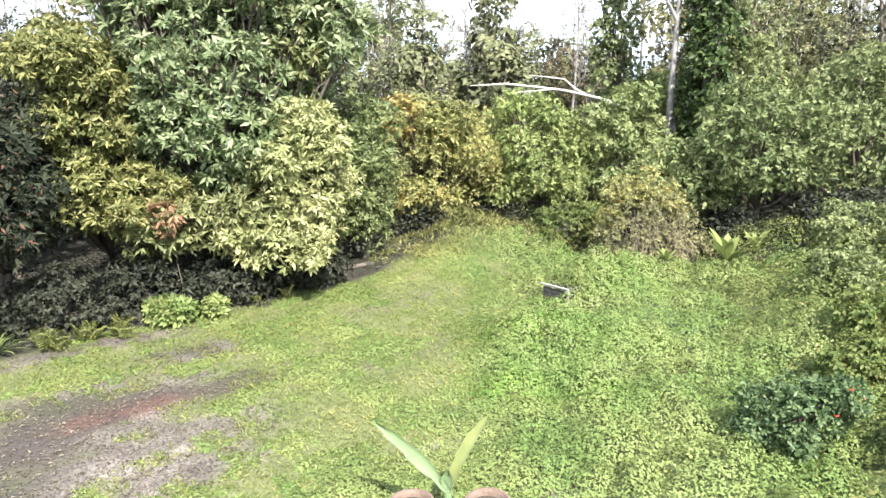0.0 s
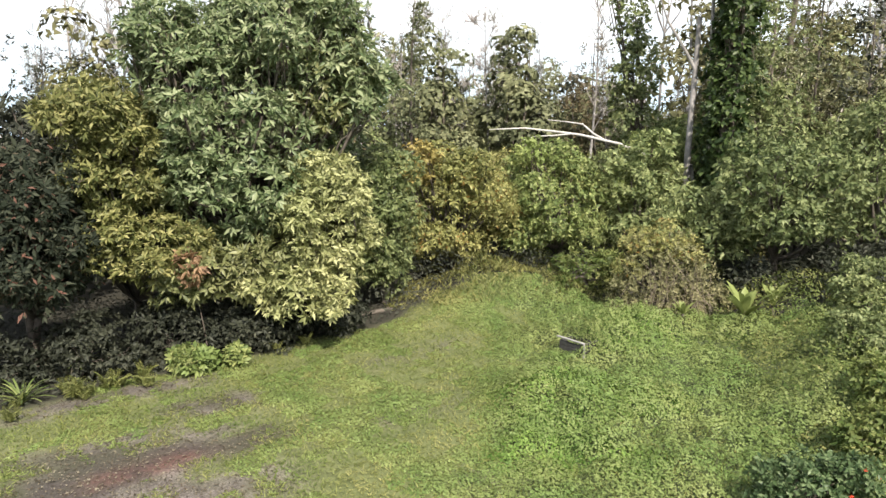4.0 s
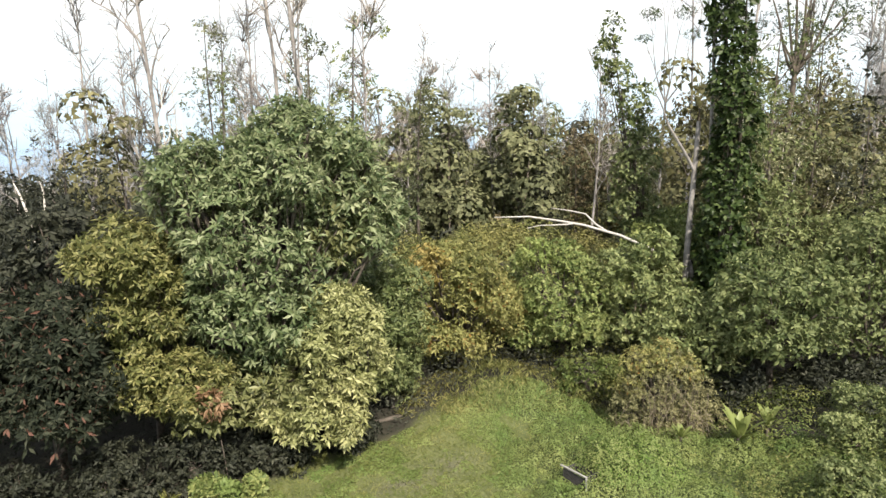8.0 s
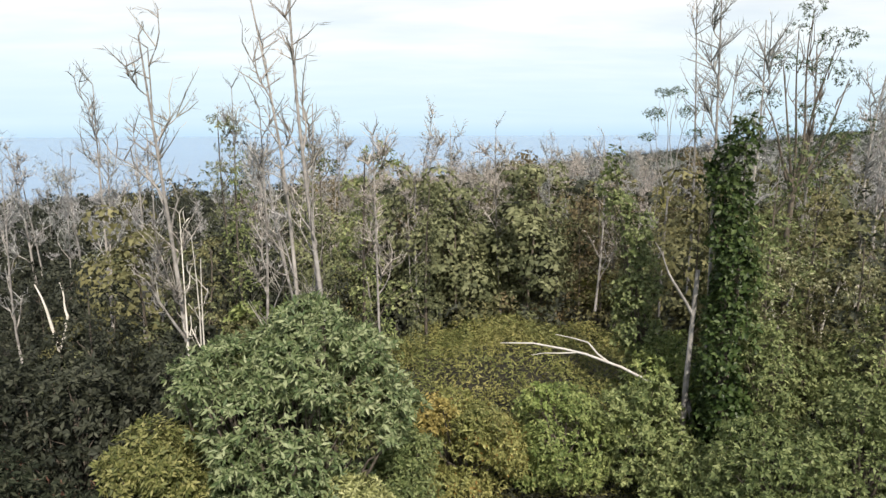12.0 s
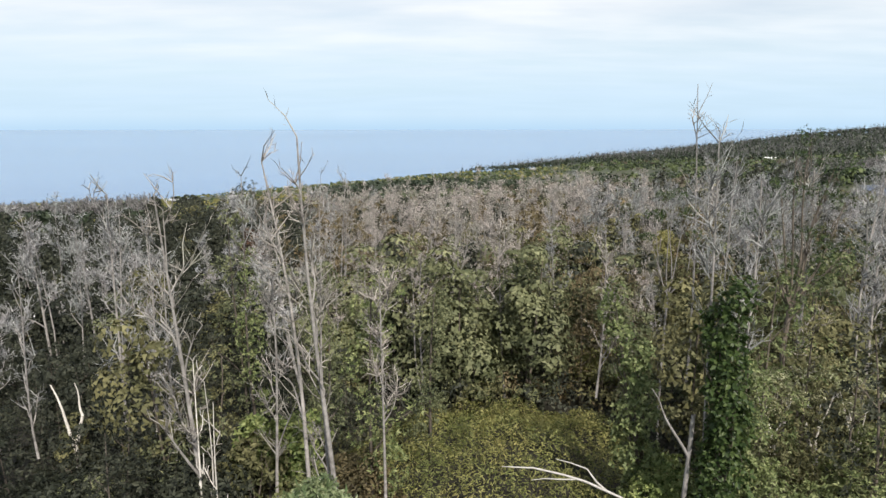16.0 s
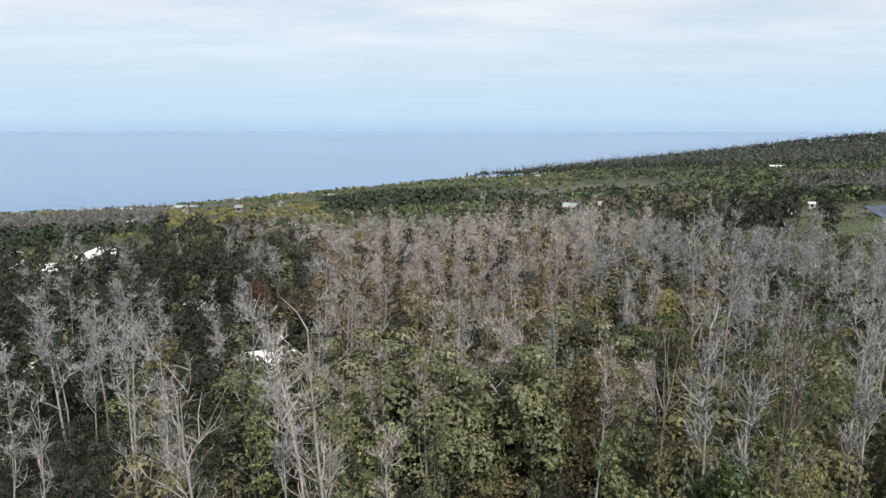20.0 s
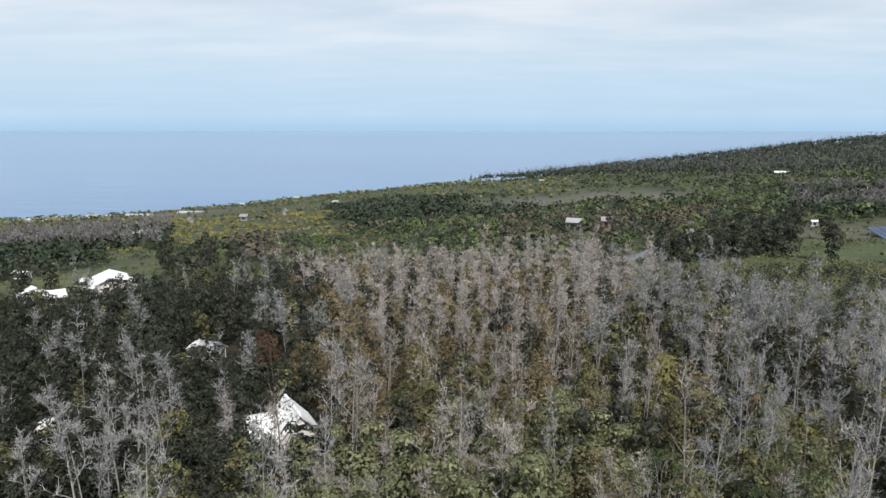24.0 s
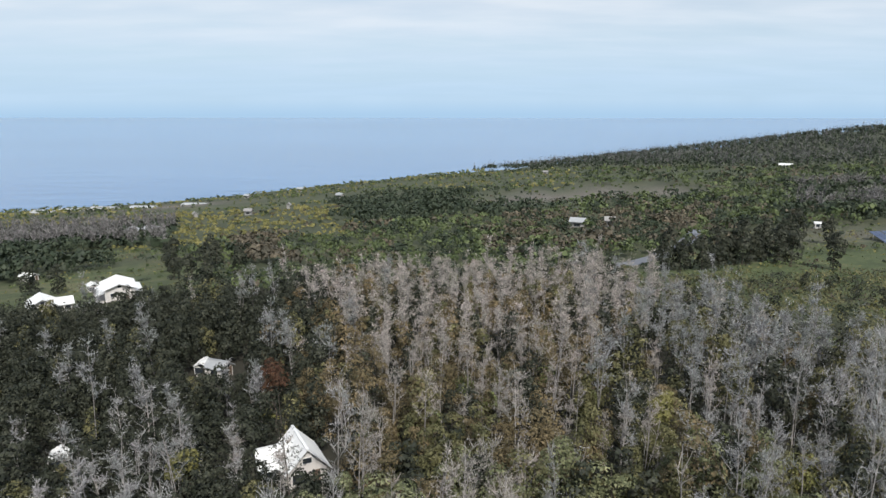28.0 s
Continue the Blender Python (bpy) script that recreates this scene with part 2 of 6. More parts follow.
TRIM_WHITE = surface("white trim", [(0.3, (0.62, 0.6, 0.58)), (0.7, (0.76, 0.75, 0.73))], 3.0, 0.6, 0.05)
DOOR_BROWN = surface("brown door", [(0.3, (0.12, 0.08, 0.06)), (0.7, (0.2, 0.14, 0.1))], 3.0, 0.6, 0.1)
GLASS_DARK = surface("dark window glass", [(0.3, (0.02, 0.025, 0.03)), (0.7, (0.035, 0.04, 0.05))], 2.0, 0.08, 0.0)
PLASTIC_WHITE = surface("greenhouse plastic", [(0.3, (0.34, 0.35, 0.36)), (0.7, (0.46, 0.47, 0.48))], 0.3, 0.45, 0.05)
PANEL_BLUE = surface("blue solar panel", [(0.3, (0.035, 0.055, 0.11)), (0.7, (0.06, 0.085, 0.15))], 0.8, 0.35, 0.0)
ROAD_GREY = surface("grey asphalt track", [(0.3, (0.12, 0.13, 0.15)), (0.7, (0.2, 0.21, 0.24))], 0.5, 0.6, 0.1)
TWIG_FAR = leaf_material("far grey twig", (0.09, 0.085, 0.09), (0.16, 0.15, 0.16), (0.27, 0.255, 0.265), 0.85, 0.1)
BARK_DRY = bark_material("dry vine stem", (0.12, 0.1, 0.07), (0.3, 0.25, 0.19))
FAR_GREEN = leaf_material("far green leaf", (0.088, 0.115, 0.05), (0.104, 0.132, 0.058), (0.126, 0.155, 0.072), 0.6, 0.1, patch=0.12, low=(0.5, 0.55, 0.55), high=(1.3, 1.25, 1.2))
FAR_DARK = leaf_material("far dark leaf", (0.032, 0.045, 0.029), (0.042, 0.056, 0.036), (0.056, 0.07, 0.047), 0.6, 0.1, patch=0.12, low=(0.6, 0.65, 0.65), high=(1.3, 1.25, 1.2))
FAR_BROWN = leaf_material("far brown leaf", (0.075, 0.066, 0.05), (0.095, 0.083, 0.063), (0.12, 0.105, 0.08), 0.6, 0.1, patch=0.12, low=(0.6, 0.65, 0.65), high=(1.3, 1.25, 1.2))
WALL_GREY = surface("weathered grey wall", [(0.3, (0.2, 0.19, 0.185)), (0.7, (0.34, 0.33, 0.32))], 1.5, 0.8)
LEAF_SAGE = leaf_material("grey green forest leaf", (0.085, 0.096, 0.052), (0.14, 0.153, 0.084), (0.225, 0.235, 0.138), 0.6, 0.2, patch=0.33, low=(0.65, 0.68, 0.65), high=(1.35, 1.3, 1.25))
LEAF_SHRUB = leaf_material("glossy shrub leaf", (0.05, 0.085, 0.036), (0.1, 0.148, 0.066), (0.21, 0.265, 0.135), 0.4)
LEAF_LUSH = leaf_material("lush weed leaf", (0.09, 0.165, 0.036), (0.14, 0.235, 0.054), (0.215, 0.315, 0.095), 0.5, patch=1.4, low=(0.7, 0.78, 0.7), high=(1.25, 1.15, 1.1))


# ------------------------------------------------------------------ mesh tools
rng = np.random.default_rng(11)


def np_mesh(name, verts, faces, smooth=False):
    """One mesh from a vertex array and a face array of even width."""
    verts, faces = np.asarray(verts, np.float32), np.asarray(faces, np.int32)
    me = bpy.data.meshes.new(name)
    k = faces.shape[1]
    me.vertices.add(len(verts)), me.loops.add(faces.size), me.polygons.add(len(faces))
    me.vertices.foreach_set("co", verts.ravel())
    me.loops.foreach_set("vertex_index", faces.ravel())
    me.polygons.foreach_set("loop_start", np.arange(0, faces.size, k, dtype=np.int32))
    me.polygons.foreach_set("loop_total", np.full(len(faces), k, np.int32))
    if smooth:
        me.polygons.foreach_set("use_smooth", np.ones(len(faces), bool))
    me.update(calc_edges=True)
    return me


def mesh_part(name, data, mat, parent=None, label=""):
    if mat is not None and not data.materials:
        data.materials.append(mat)
    ob = new(name, data)
    ob.parent = parent
    if label:
        ob["label"] = label
    return ob


def part(name, bm, mat, parent=None, label=""):
    me = bpy.data.meshes.new(name)
    bm.to_mesh(me)
    bm.free()
    return mesh_part(name, me, mat, parent, label)


def empty(name, at=(0, 0, 0), turn=0.0):
    ob = new(name)
    ob.empty_display_size = 0.3
    ob.matrix_basis = pose(*at, 0, 0, turn)
    return ob


def unit(v):
    return v / np.maximum(np.linalg.norm(v, axis=-1, keepdims=True), 1e-9)


def leaves(base, way, face, length, width, fold=0.12):
    """Folded pointed leaves: 4 vertices and 2 triangles each."""
    n = len(base)
    side = unit(np.cross(way, face))
    face = np.cross(side, way)
    l, w = np.broadcast_to(length, (n,))[:, None], np.broadcast_to(width, (n,))[:, None]
    mid = base + way * l * 0.45 + face * w * fold
    v = np.stack([base, mid + side * w * 0.5, base + way * l - face * l * 0.08, mid - side * w * 0.5], 1).reshape(-1, 3)
    i = np.arange(n)[:, None] * 4
    f = np.concatenate([i + [0, 1, 2], i + [0, 2, 3]], 0)
    return v, f


def spikes(base, way, face, length, width):
    """Plain pointed leaves of one triangle, for growth seen from afar."""
    n = len(base)
    side = unit(np.cross(way, face))
    l, w = np.broadcast_to(length, (n,))[:, None], np.broadcast_to(width, (n,))[:, None]
    v = np.stack([base + side * w * 0.5, base + way * l, base - side * w * 0.5], 1).reshape(-1, 3)
    return v, np.arange(n * 3).reshape(-1, 3)


def joined(pieces):
    vs, fs, at = [], [], 0
    for v, f in pieces:
        vs.append(v), fs.append(f + at)
        at += len(v)
    return np.concatenate(vs), np.concatenate(fs)


def ball_ways(n, r=rng):
    return unit(r.normal(size=(n, 3)))


def lumps(centre, radii, count, size, r=rng, low=-0.5):
    """A main lump with smaller ones over it, for an uneven outline."""
    out = [(centre, tuple(np.array(radii) * 0.86))]
    for _ in range(count):
        d = ball_ways(1, r)[0]
        d[2] = max(d[2], low)
        k = size * r.uniform(0.6, 1.2)
        out.append((tuple(np.array(centre) + d * np.array(radii) * r.uniform(0.72, 0.98)), (k, k, k * 0.8)))
    return out


def tubes(paths, sides=5):
    """Tapered tubes along (points, radii) lines; quads, with the last ring drawn to a point."""
    vs, fs, at = [], [], 0
    ang = np.arange(sides) * 2 * math.pi / sides
    for pts, rad in paths:
        pts, rad = np.asarray(pts, float), np.asarray(rad, float)
        t = unit(np.gradient(pts, axis=0))
        ref = np.where(np.abs(t[:, 2:3]) > 0.9, [[1.0, 0, 0]], [[0, 0, 1.0]])
        a = unit(np.cross(t, ref))
        b = np.cross(t, a)
        ring = pts[:, None] + rad[:, None, None] * (np.cos(ang)[None, :, None] * a[:, None] + np.sin(ang)[None, :, None] * b[:, None])
        k = len(pts)
        i = (np.arange(k - 1)[:, None] * sides + np.arange(sides)[None]).ravel()
        j = (np.arange(k - 1)[:, None] * sides + (np.arange(sides)[None] + 1) % sides).ravel()
        vs.append(ring.reshape(-1, 3))
        fs.append(np.stack([i, j, j + sides, i + sides], 1) + at)
        at += k * sides
    return np.concatenate(vs), np.concatenate(fs)


def limb(a, b, r0, r1, bend=0.12, steps=6, r=rng):
    """A gently crooked limb from a to b."""
    a, b = np.asarray(a, float), np.asarray(b, float)
    s = np.linspace(0, 1, steps)[:, None]
    size = np.linalg.norm(b - a)
    off = r.normal(0, bend * size, (2, 3))
    p = a + (b - a) * s + off[0] * np.sin(s * math.pi) * 0.6 + off[1] * np.sin(s * 2 * math.pi) * 0.3
    return p, r0 + (r1 - r0) * s[:, 0] ** 0.8


# ------------------------------------------------------------------ ground
SEA_LEVEL = -86.0
LAWN_EDGE_X = (-12.0, -8.9, -7.8, -6.2, -4.5, -2.5, -1.0, 0.2, 2.0, 3.9, 5.5, 8.0, 9.6, 13.0)
LAWN_EDGE_Y = (10.8, 12.9, 13.7, 14.6, 15.5, 17.0, 18.1, 19.2, 20.2, 19.4, 18.2, 17.0, 15.4, 9.0)


def smooth(v, a, b):
    t = np.clip((v - a) / (b - a), 0, 1)
    return t * t * (3 - 2 * t)


def waves(x, y, k, seed=0.0):
    """Cheap smooth unevenness between about -1 and 1."""
    return (np.sin(x * k + 1.3 * np.sin(y * k * 0.7 + seed)) * np.cos(y * k * 0.9 + 1.1 * np.sin(x * k * 0.6 + seed * 2)) * 0.6
            + np.sin(x * k * 2.1 + y * k * 1.7 + seed * 3) * 0.25 + np.cos(x * k * 3.7 - y * k * 3.1 + seed) * 0.15)


def clumps(x, y, cell, seed=0.0):
    """Rounded tussocks, one to a cell, with clefts between; 0 to 1."""
    ix, iy = np.floor(x / cell), np.floor(y / cell)
    part_of = lambda v: v - np.floor(v)
    best = 0 * x
    for dx in (-1, 0, 1):
        for dy in (-1, 0, 1):
            jx, jy = ix + dx, iy + dy
            a = part_of(np.sin(jx * 127.1 + jy * 311.7 + seed) * 437.585)
            b = part_of(np.sin(jx * 269.5 + jy * 183.3 + seed * 2) * 437.585)
            c = part_of(np.sin(jx * 113.5 + jy * 271.9 + seed * 3) * 437.585)
            d = ((x - (jx + 0.15 + 0.7 * a) * cell) ** 2 + (y - (jy + 0.15 + 0.7 * b) * cell) ** 2) / (cell * (0.45 + 0.4 * c)) ** 2
            best = np.maximum(best, (0.5 + 0.5 * c) * np.sqrt(np.clip(1 - d, 0, 1)))
    return best


def hump(x, y, cx, cy, rx, ry, h):
    return h * np.exp(-(((x - cx) / rx) ** 2 + ((y - cy) / ry) ** 2))


def height(x, y):
    """The lie of the land: a level yard, then a long fall to the coast."""
    x, y = np.asarray(x, float), np.asarray(y, float)
    slope = 1.05 + 0.047 * x - 0.0697 * y - 0.0000208 * x * np.abs(x) * np.sign(x) + 0.0000261 * x * y + 0.00000011 * y * y
    r = np.hypot(x, y - 8)
    far = smooth(r, 22, 70)
    near = (0.05 * waves(x, y, 0.9) + hump(x, y, 1.9, 19.8, 2.2, 1.5, 0.7) + hump(x, y, 5.2, 16.0, 1.8, 1.4, 0.55)
            + hump(x, y, 2.1, 12.2, 1.6, 1.3, 0.42) + hump(x, y, 4.3, 14.5, 1.0, 0.8, 0.35) + 1.3 * smooth(x - 0.2 * (y - 8), 4.0, 11.0) * smooth(22 - y, 0, 6)
            + hump(x, y, 3.5, 31.0, 7.0, 8.0, 2.3) - 0.25 * smooth(-x, 4, 9) * smooth(y, 8, 14))
    z = near * (1 - far) + slope * far + far * 0.5 * waves(x, y, 0.06) * smooth(r, 60, 200) * 2
    z = z + 24 * smooth(x, 250, 900) * smooth(y, 500, 1200)
    side = x / np.maximum(y, 1)
    z = z + smooth(y, 420, 680) * np.interp(side, [-0.66, -0.6, -0.5, -0.42, 0.1, 0.22, 0.34, 0.45], [7.5, 6, 2.5, 0, 0, 4, 4, 0])
    z = z - 120 * smooth(y, 1180 + 0.35 * x, 1650 + 0.35 * x)
    return np.maximum(z, SEA_LEVEL - 8 - 0 * z)


def lawn(x, y):
    """1 on the open yard, 0 under the trees."""
    edge = np.interp(x, LAWN_EDGE_X, LAWN_EDGE_Y) + 0.35 * waves(x, y, 2.3, 4.0)
    return smooth(edge - y, -0.4, 0.5) * smooth(x, -13, -11)


def streak(x, y, cx, cy, turn, long, wide, h=1.0):
    """A ragged strip of worn ground."""
    c, k = math.cos(radians(turn)), math.sin(radians(turn))
    u, v = (x - cx) * c + (y - cy) * k, -(x - cx) * k + (y - cy) * c
    v = v + 0.22 * waves(x, y, 2.0, 3.0)
    return h * np.exp(-((u / long) ** 4 + (v / wide) ** 2)) * np.clip(1.0 + 0.5 * waves(x, y, 4.0, 1.0), 0, 1.5)


def red_soil(x, y):
    return np.clip(streak(x, y, -4.4, 10.4, 30, 0.95, 0.3, 1.1), 0, 1)


def dark_soil(x, y):
    return np.clip(streak(x, y, -3.9, 10.85, 25, 1.5, 0.3, 1.1) + streak(x, y, -5.7, 10.8, 18, 1.2, 0.35, 1.0) + streak(x, y, -3.2, 11.3, 20, 0.8, 0.25, 0.9) + streak(x, y, -5.4, 8.7, 60, 1.5, 0.4, 1.0) + streak(x, y, -5.7, 9.4, 38, 2.0, 0.55, 1.0) + streak(x, y, -6.6, 8.2, 60, 1.8, 0.4, 0.9) + streak(x, y, -4.9, 10.6, 28, 1.6, 0.25, 0.8) + streak(x, y, -5.0, 8.0, 65, 1.0, 0.5, 0.8)
                   + streak(x, y, -4.2, 12.9, 5, 0.8, 0.35, 0.75) + streak(x, y, -6.2, 14.0, 30, 1.6, 0.25, 0.6) + streak(x, y, 1.9, 6.9, 110, 0.7, 0.3, 0.7), 0, 1)


def bare(x, y):
    """Worn pale ground in the yard."""
    d = streak(x, y, -3.5, 9.2, 35, 1.8, 0.55, 0.95) + streak(x, y, -4.6, 10.3, 33, 1.8, 0.7, 0.9) + streak(x, y, -5.6, 8.6, 50, 2.6, 1.0, 0.95) + streak(x, y, -3.6, 8.3, 30, 1.7, 0.5, 0.8) + streak(x, y, -6.0, 11.3, 20, 1.6, 0.35, 0.6)
    d = d + streak(x, y, -4.1, 12.9, 8, 1.0, 0.45, 0.9) + streak(x, y, -6.6, 13.6, 25, 2.2, 0.5, 0.95) + streak(x, y, -3.2, 8.0, 40, 1.6, 0.5, 0.8) + streak(x, y, -4.9, 11.4, 25, 2.2, 0.3, 0.6) + streak(x, y, 1.9, 6.9, 110, 0.9, 0.5, 0.9)
    d = d + streak(x, y, 0.5, 8.8, 10, 1.0, 0.25, 0.6) + streak(x, y, -0.8, 12.0, 20, 1.8, 0.4, 0.35) + streak(x, y, -0.3, 15.8, 40, 1.5, 0.5, 0.5) + streak(x, y, 1.2, 9.6, 150, 0.9, 0.25, 0.4)
    return np.clip(d * np.clip(0.85 + 0.75 * waves(x, y, 3.1, 2.0) + 0.4 * waves(x, y, 8.0, 5.0), 0.1, 1.3), 0, 1)


def fields(x, y):
    """Open grass and scrub in the country beyond the wood."""
    plain = lambda cx, cy, rx, ry, h: h * np.exp(-(np.abs((x - cx) / rx) ** 4 + np.abs((y - cy) / ry) ** 4))
    g = plain(95, 515, 88, 60, 1.1) + plain(-120, 225, 40, 42, 1.0) + plain(-165, 300, 40, 22, 0.9) + plain(100, 172, 58, 62, 1.1) + plain(165, 250, 60, 34, 1.1)
    g = g + plain(270, 430, 55, 22, 0.9) + plain(-330, 730, 120, 34, 1.0) + plain(-190, 640, 130, 60, 0.75) + plain(-60, 860, 130, 70, 0.6) + plain(190, 640, 70, 30, 0.8)
    return np.clip(g * (1 + 0.3 * waves(x, y, 0.05, 1.0)), 0, 1)


def ground_material():
    m, n = material("ground")
    co = n.add("ShaderNodeNewGeometry")
    cover = n.add("ShaderNodeVertexColor", props={"layer_name": "cover"})
    sep = n.add("ShaderNodeSeparateColor", i0=(cover, 0))
    fine, mid, big = n.noise((co, 0), 26.0, 8.0, 0.8), n.noise((co, 0), 1.7, 8.0, 0.7), n.noise((co, 0), 0.03, 5.0)
    both = n.math("ADD", n.math("MULTIPLY", fine, 0.6), n.math("MULTIPLY", mid, 0.4))
    # Litter is near black: the shade under the trees is in its colour.
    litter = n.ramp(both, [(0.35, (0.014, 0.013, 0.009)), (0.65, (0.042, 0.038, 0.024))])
    grass = n.ramp(both, [(0.32, (0.065, 0.08, 0.028)), (0.5, (0.12, 0.138, 0.048)), (0.68, (0.2, 0.2, 0.09))])
    soil = n.ramp(both, [(0.38, (0.045, 0.036, 0.03)), (0.5, (0.125, 0.106, 0.092)), (0.6, (0.29, 0.26, 0.23))])
    red = n.ramp(both, [(0.38, (0.045, 0.022, 0.017)), (0.5, (0.1, 0.046, 0.035)), (0.62, (0.19, 0.085, 0.06))])
    rows = n.noise((co, 0), 0.22, 6.0, 0.75)
    pasture = n.ramp(n.math("ADD", n.math("MULTIPLY", big, 0.45), n.math("MULTIPLY", rows, 0.55)), [(0.36, (0.028, 0.042, 0.013)), (0.5, (0.06, 0.08, 0.026)), (0.64, (0.12, 0.115, 0.052))])
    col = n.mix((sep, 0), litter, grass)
    col = n.mix((sep, 1), col, soil)
    kind = n.add("ShaderNodeVertexColor", props={"layer_name": "soil"})
    ksep = n.add("ShaderNodeSeparateColor", i0=(kind, 0))
    rough_edge = n.ramp(mid, [(0.3, (0.5, 0.5, 0.5)), (0.7, (1, 1, 1))])
    col = n.mix(n.math("MULTIPLY", (ksep, 1), rough_edge), col, n.ramp(both, [(0.35, (0.014, 0.011, 0.01)), (0.65, (0.055, 0.044, 0.038))]))
    col = n.mix(n.math("MULTIPLY", (ksep, 0), rough_edge), col, red)
    # Dark green shows between the weed tussocks as painted shade in the clefts.
    lush = n.ramp(both, [(0.35, (0.02, 0.03, 0.01)), (0.65, (0.09, 0.12, 0.04))])
    col = n.mix((ksep, 2), col, lush)
    col = n.mix((sep, 2), col, pasture)
    bump = n.add("ShaderNodeBump", Strength=0.6, Distance=0.05, Height=both)
    p = n.add("ShaderNodeBsdfPrincipled", Base_Color=col, Roughness=0.9, Normal=bump)
    n.add("ShaderNodeOutputMaterial", Surface=p)
    return m


def build_ground():
    def axis(fine_lo, fine_hi, step, lo, hi, count):
        up = fine_hi + (np.geomspace(1, 1 + (hi - fine_hi), count) - 1)[1:]
        dn = fine_lo - (np.geomspace(1, 1 + (fine_lo - lo), count) - 1)[1:]
        return np.concatenate([dn[::-1], np.arange(fine_lo, fine_hi + 1e-6, step), up])
    xs, ys = axis(-13, 13, 0.26, -4800, 4800, 56), axis(4, 24, 0.26, -600, 4900, 70)
    X, Y = np.meshgrid(xs, ys)
    Z = height(X, Y)
    v = np.stack([X, Y, Z], -1).reshape(-1, 3)
    nx, ny = len(xs), len(ys)
    i = (np.arange(ny - 1)[:, None] * nx + np.arange(nx - 1)[None]).ravel()
    me = np_mesh("ground", v, np.stack([i, i + 1, i + nx + 1, i + nx], 1), True)
    x, y = v[:, 0], v[:, 1]
    b, f = bare(x, y) * lawn(x, y), fields(x, y)
    far = smooth(np.hypot(x, y), 185, 260)
    dry = np.clip(1.3 * np.exp(-(((x - 95) / 75) ** 4 + ((y - 515) / 44) ** 4)) + 0.7 * np.exp(-(((x - 150) / 42) ** 4 + ((y - 256) / 24) ** 4)) + 1.1 * np.exp(-(((x + 330) / 115) ** 4 + ((y - 725) / 36) ** 4)), 0, 0.9) * np.clip(0.9 + 0.5 * waves(x, y, 0.06, 2.0), 0.3, 1)
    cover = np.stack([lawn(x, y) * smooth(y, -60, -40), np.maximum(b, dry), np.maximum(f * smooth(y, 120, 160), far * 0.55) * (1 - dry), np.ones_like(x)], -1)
    at = me.color_attributes.new("cover", "FLOAT_COLOR", "POINT")
    at.data.foreach_set("color", cover.astype(np.float32).ravel())
    soil = np.stack([red_soil(x, y), dark_soil(x, y), lawn(x, y) * (1 - b) * smooth(x - 0.1 * (y - 8) + 0.5 * waves(x, y, 2.0, 1.0), 0.0, 2.0) * 0.85, 0 * x + 1], -1)
    at = me.color_attributes.new("soil", "FLOAT_COLOR", "POINT")
    at.data.foreach_set("color", soil.astype(np.float32).ravel())
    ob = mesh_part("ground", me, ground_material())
    tagged(ob, "grassy yard with bare red soil, sloping to wooded land and coast", "ground", kind="structure")


build_ground()


def build_sea():
    m, n = material("sea")
    co = n.add("ShaderNodeNewGeometry")
    stretch = n.add("ShaderNodeMapping", Vector=(co, 0), Scale=(0.35, 1.0, 1.0))
    swell, streak = n.noise(stretch, 0.02, 6.0, 0.6), n.noise(stretch, 0.0016, 4.0, 0.6)
    col = n.ramp(streak, [(0.35, (0.028, 0.125, 0.29)), (0.6, (0.05, 0.165, 0.35)), (0.7, (0.075, 0.2, 0.38))])
    bump = n.add("ShaderNodeBump", Strength=0.45, Distance=2.0, Height=swell)
    p = n.add("ShaderNodeBsdfPrincipled", Base_Color=col, Roughness=0.14, IOR=1.33, Normal=bump)
    n.add("ShaderNodeOutputMaterial", Surface=p)
    xs, ys = np.linspace(-4990, 4990, 40), np.linspace(420, 4985, 30)
    X, Y = np.meshgrid(xs, ys)
    v = np.stack([X, Y, np.full_like(X, SEA_LEVEL)], -1).reshape(-1, 3)
    i = (np.arange(29)[:, None] * 40 + np.arange(39)[None]).ravel()
    ob = mesh_part("sea", np_mesh("sea", v, np.stack([i, i + 1, i + 41, i + 40], 1), True), m)
    tagged(ob, "calm blue ocean with pale streaks reaching the horizon", "sea", kind="structure")


build_sea()


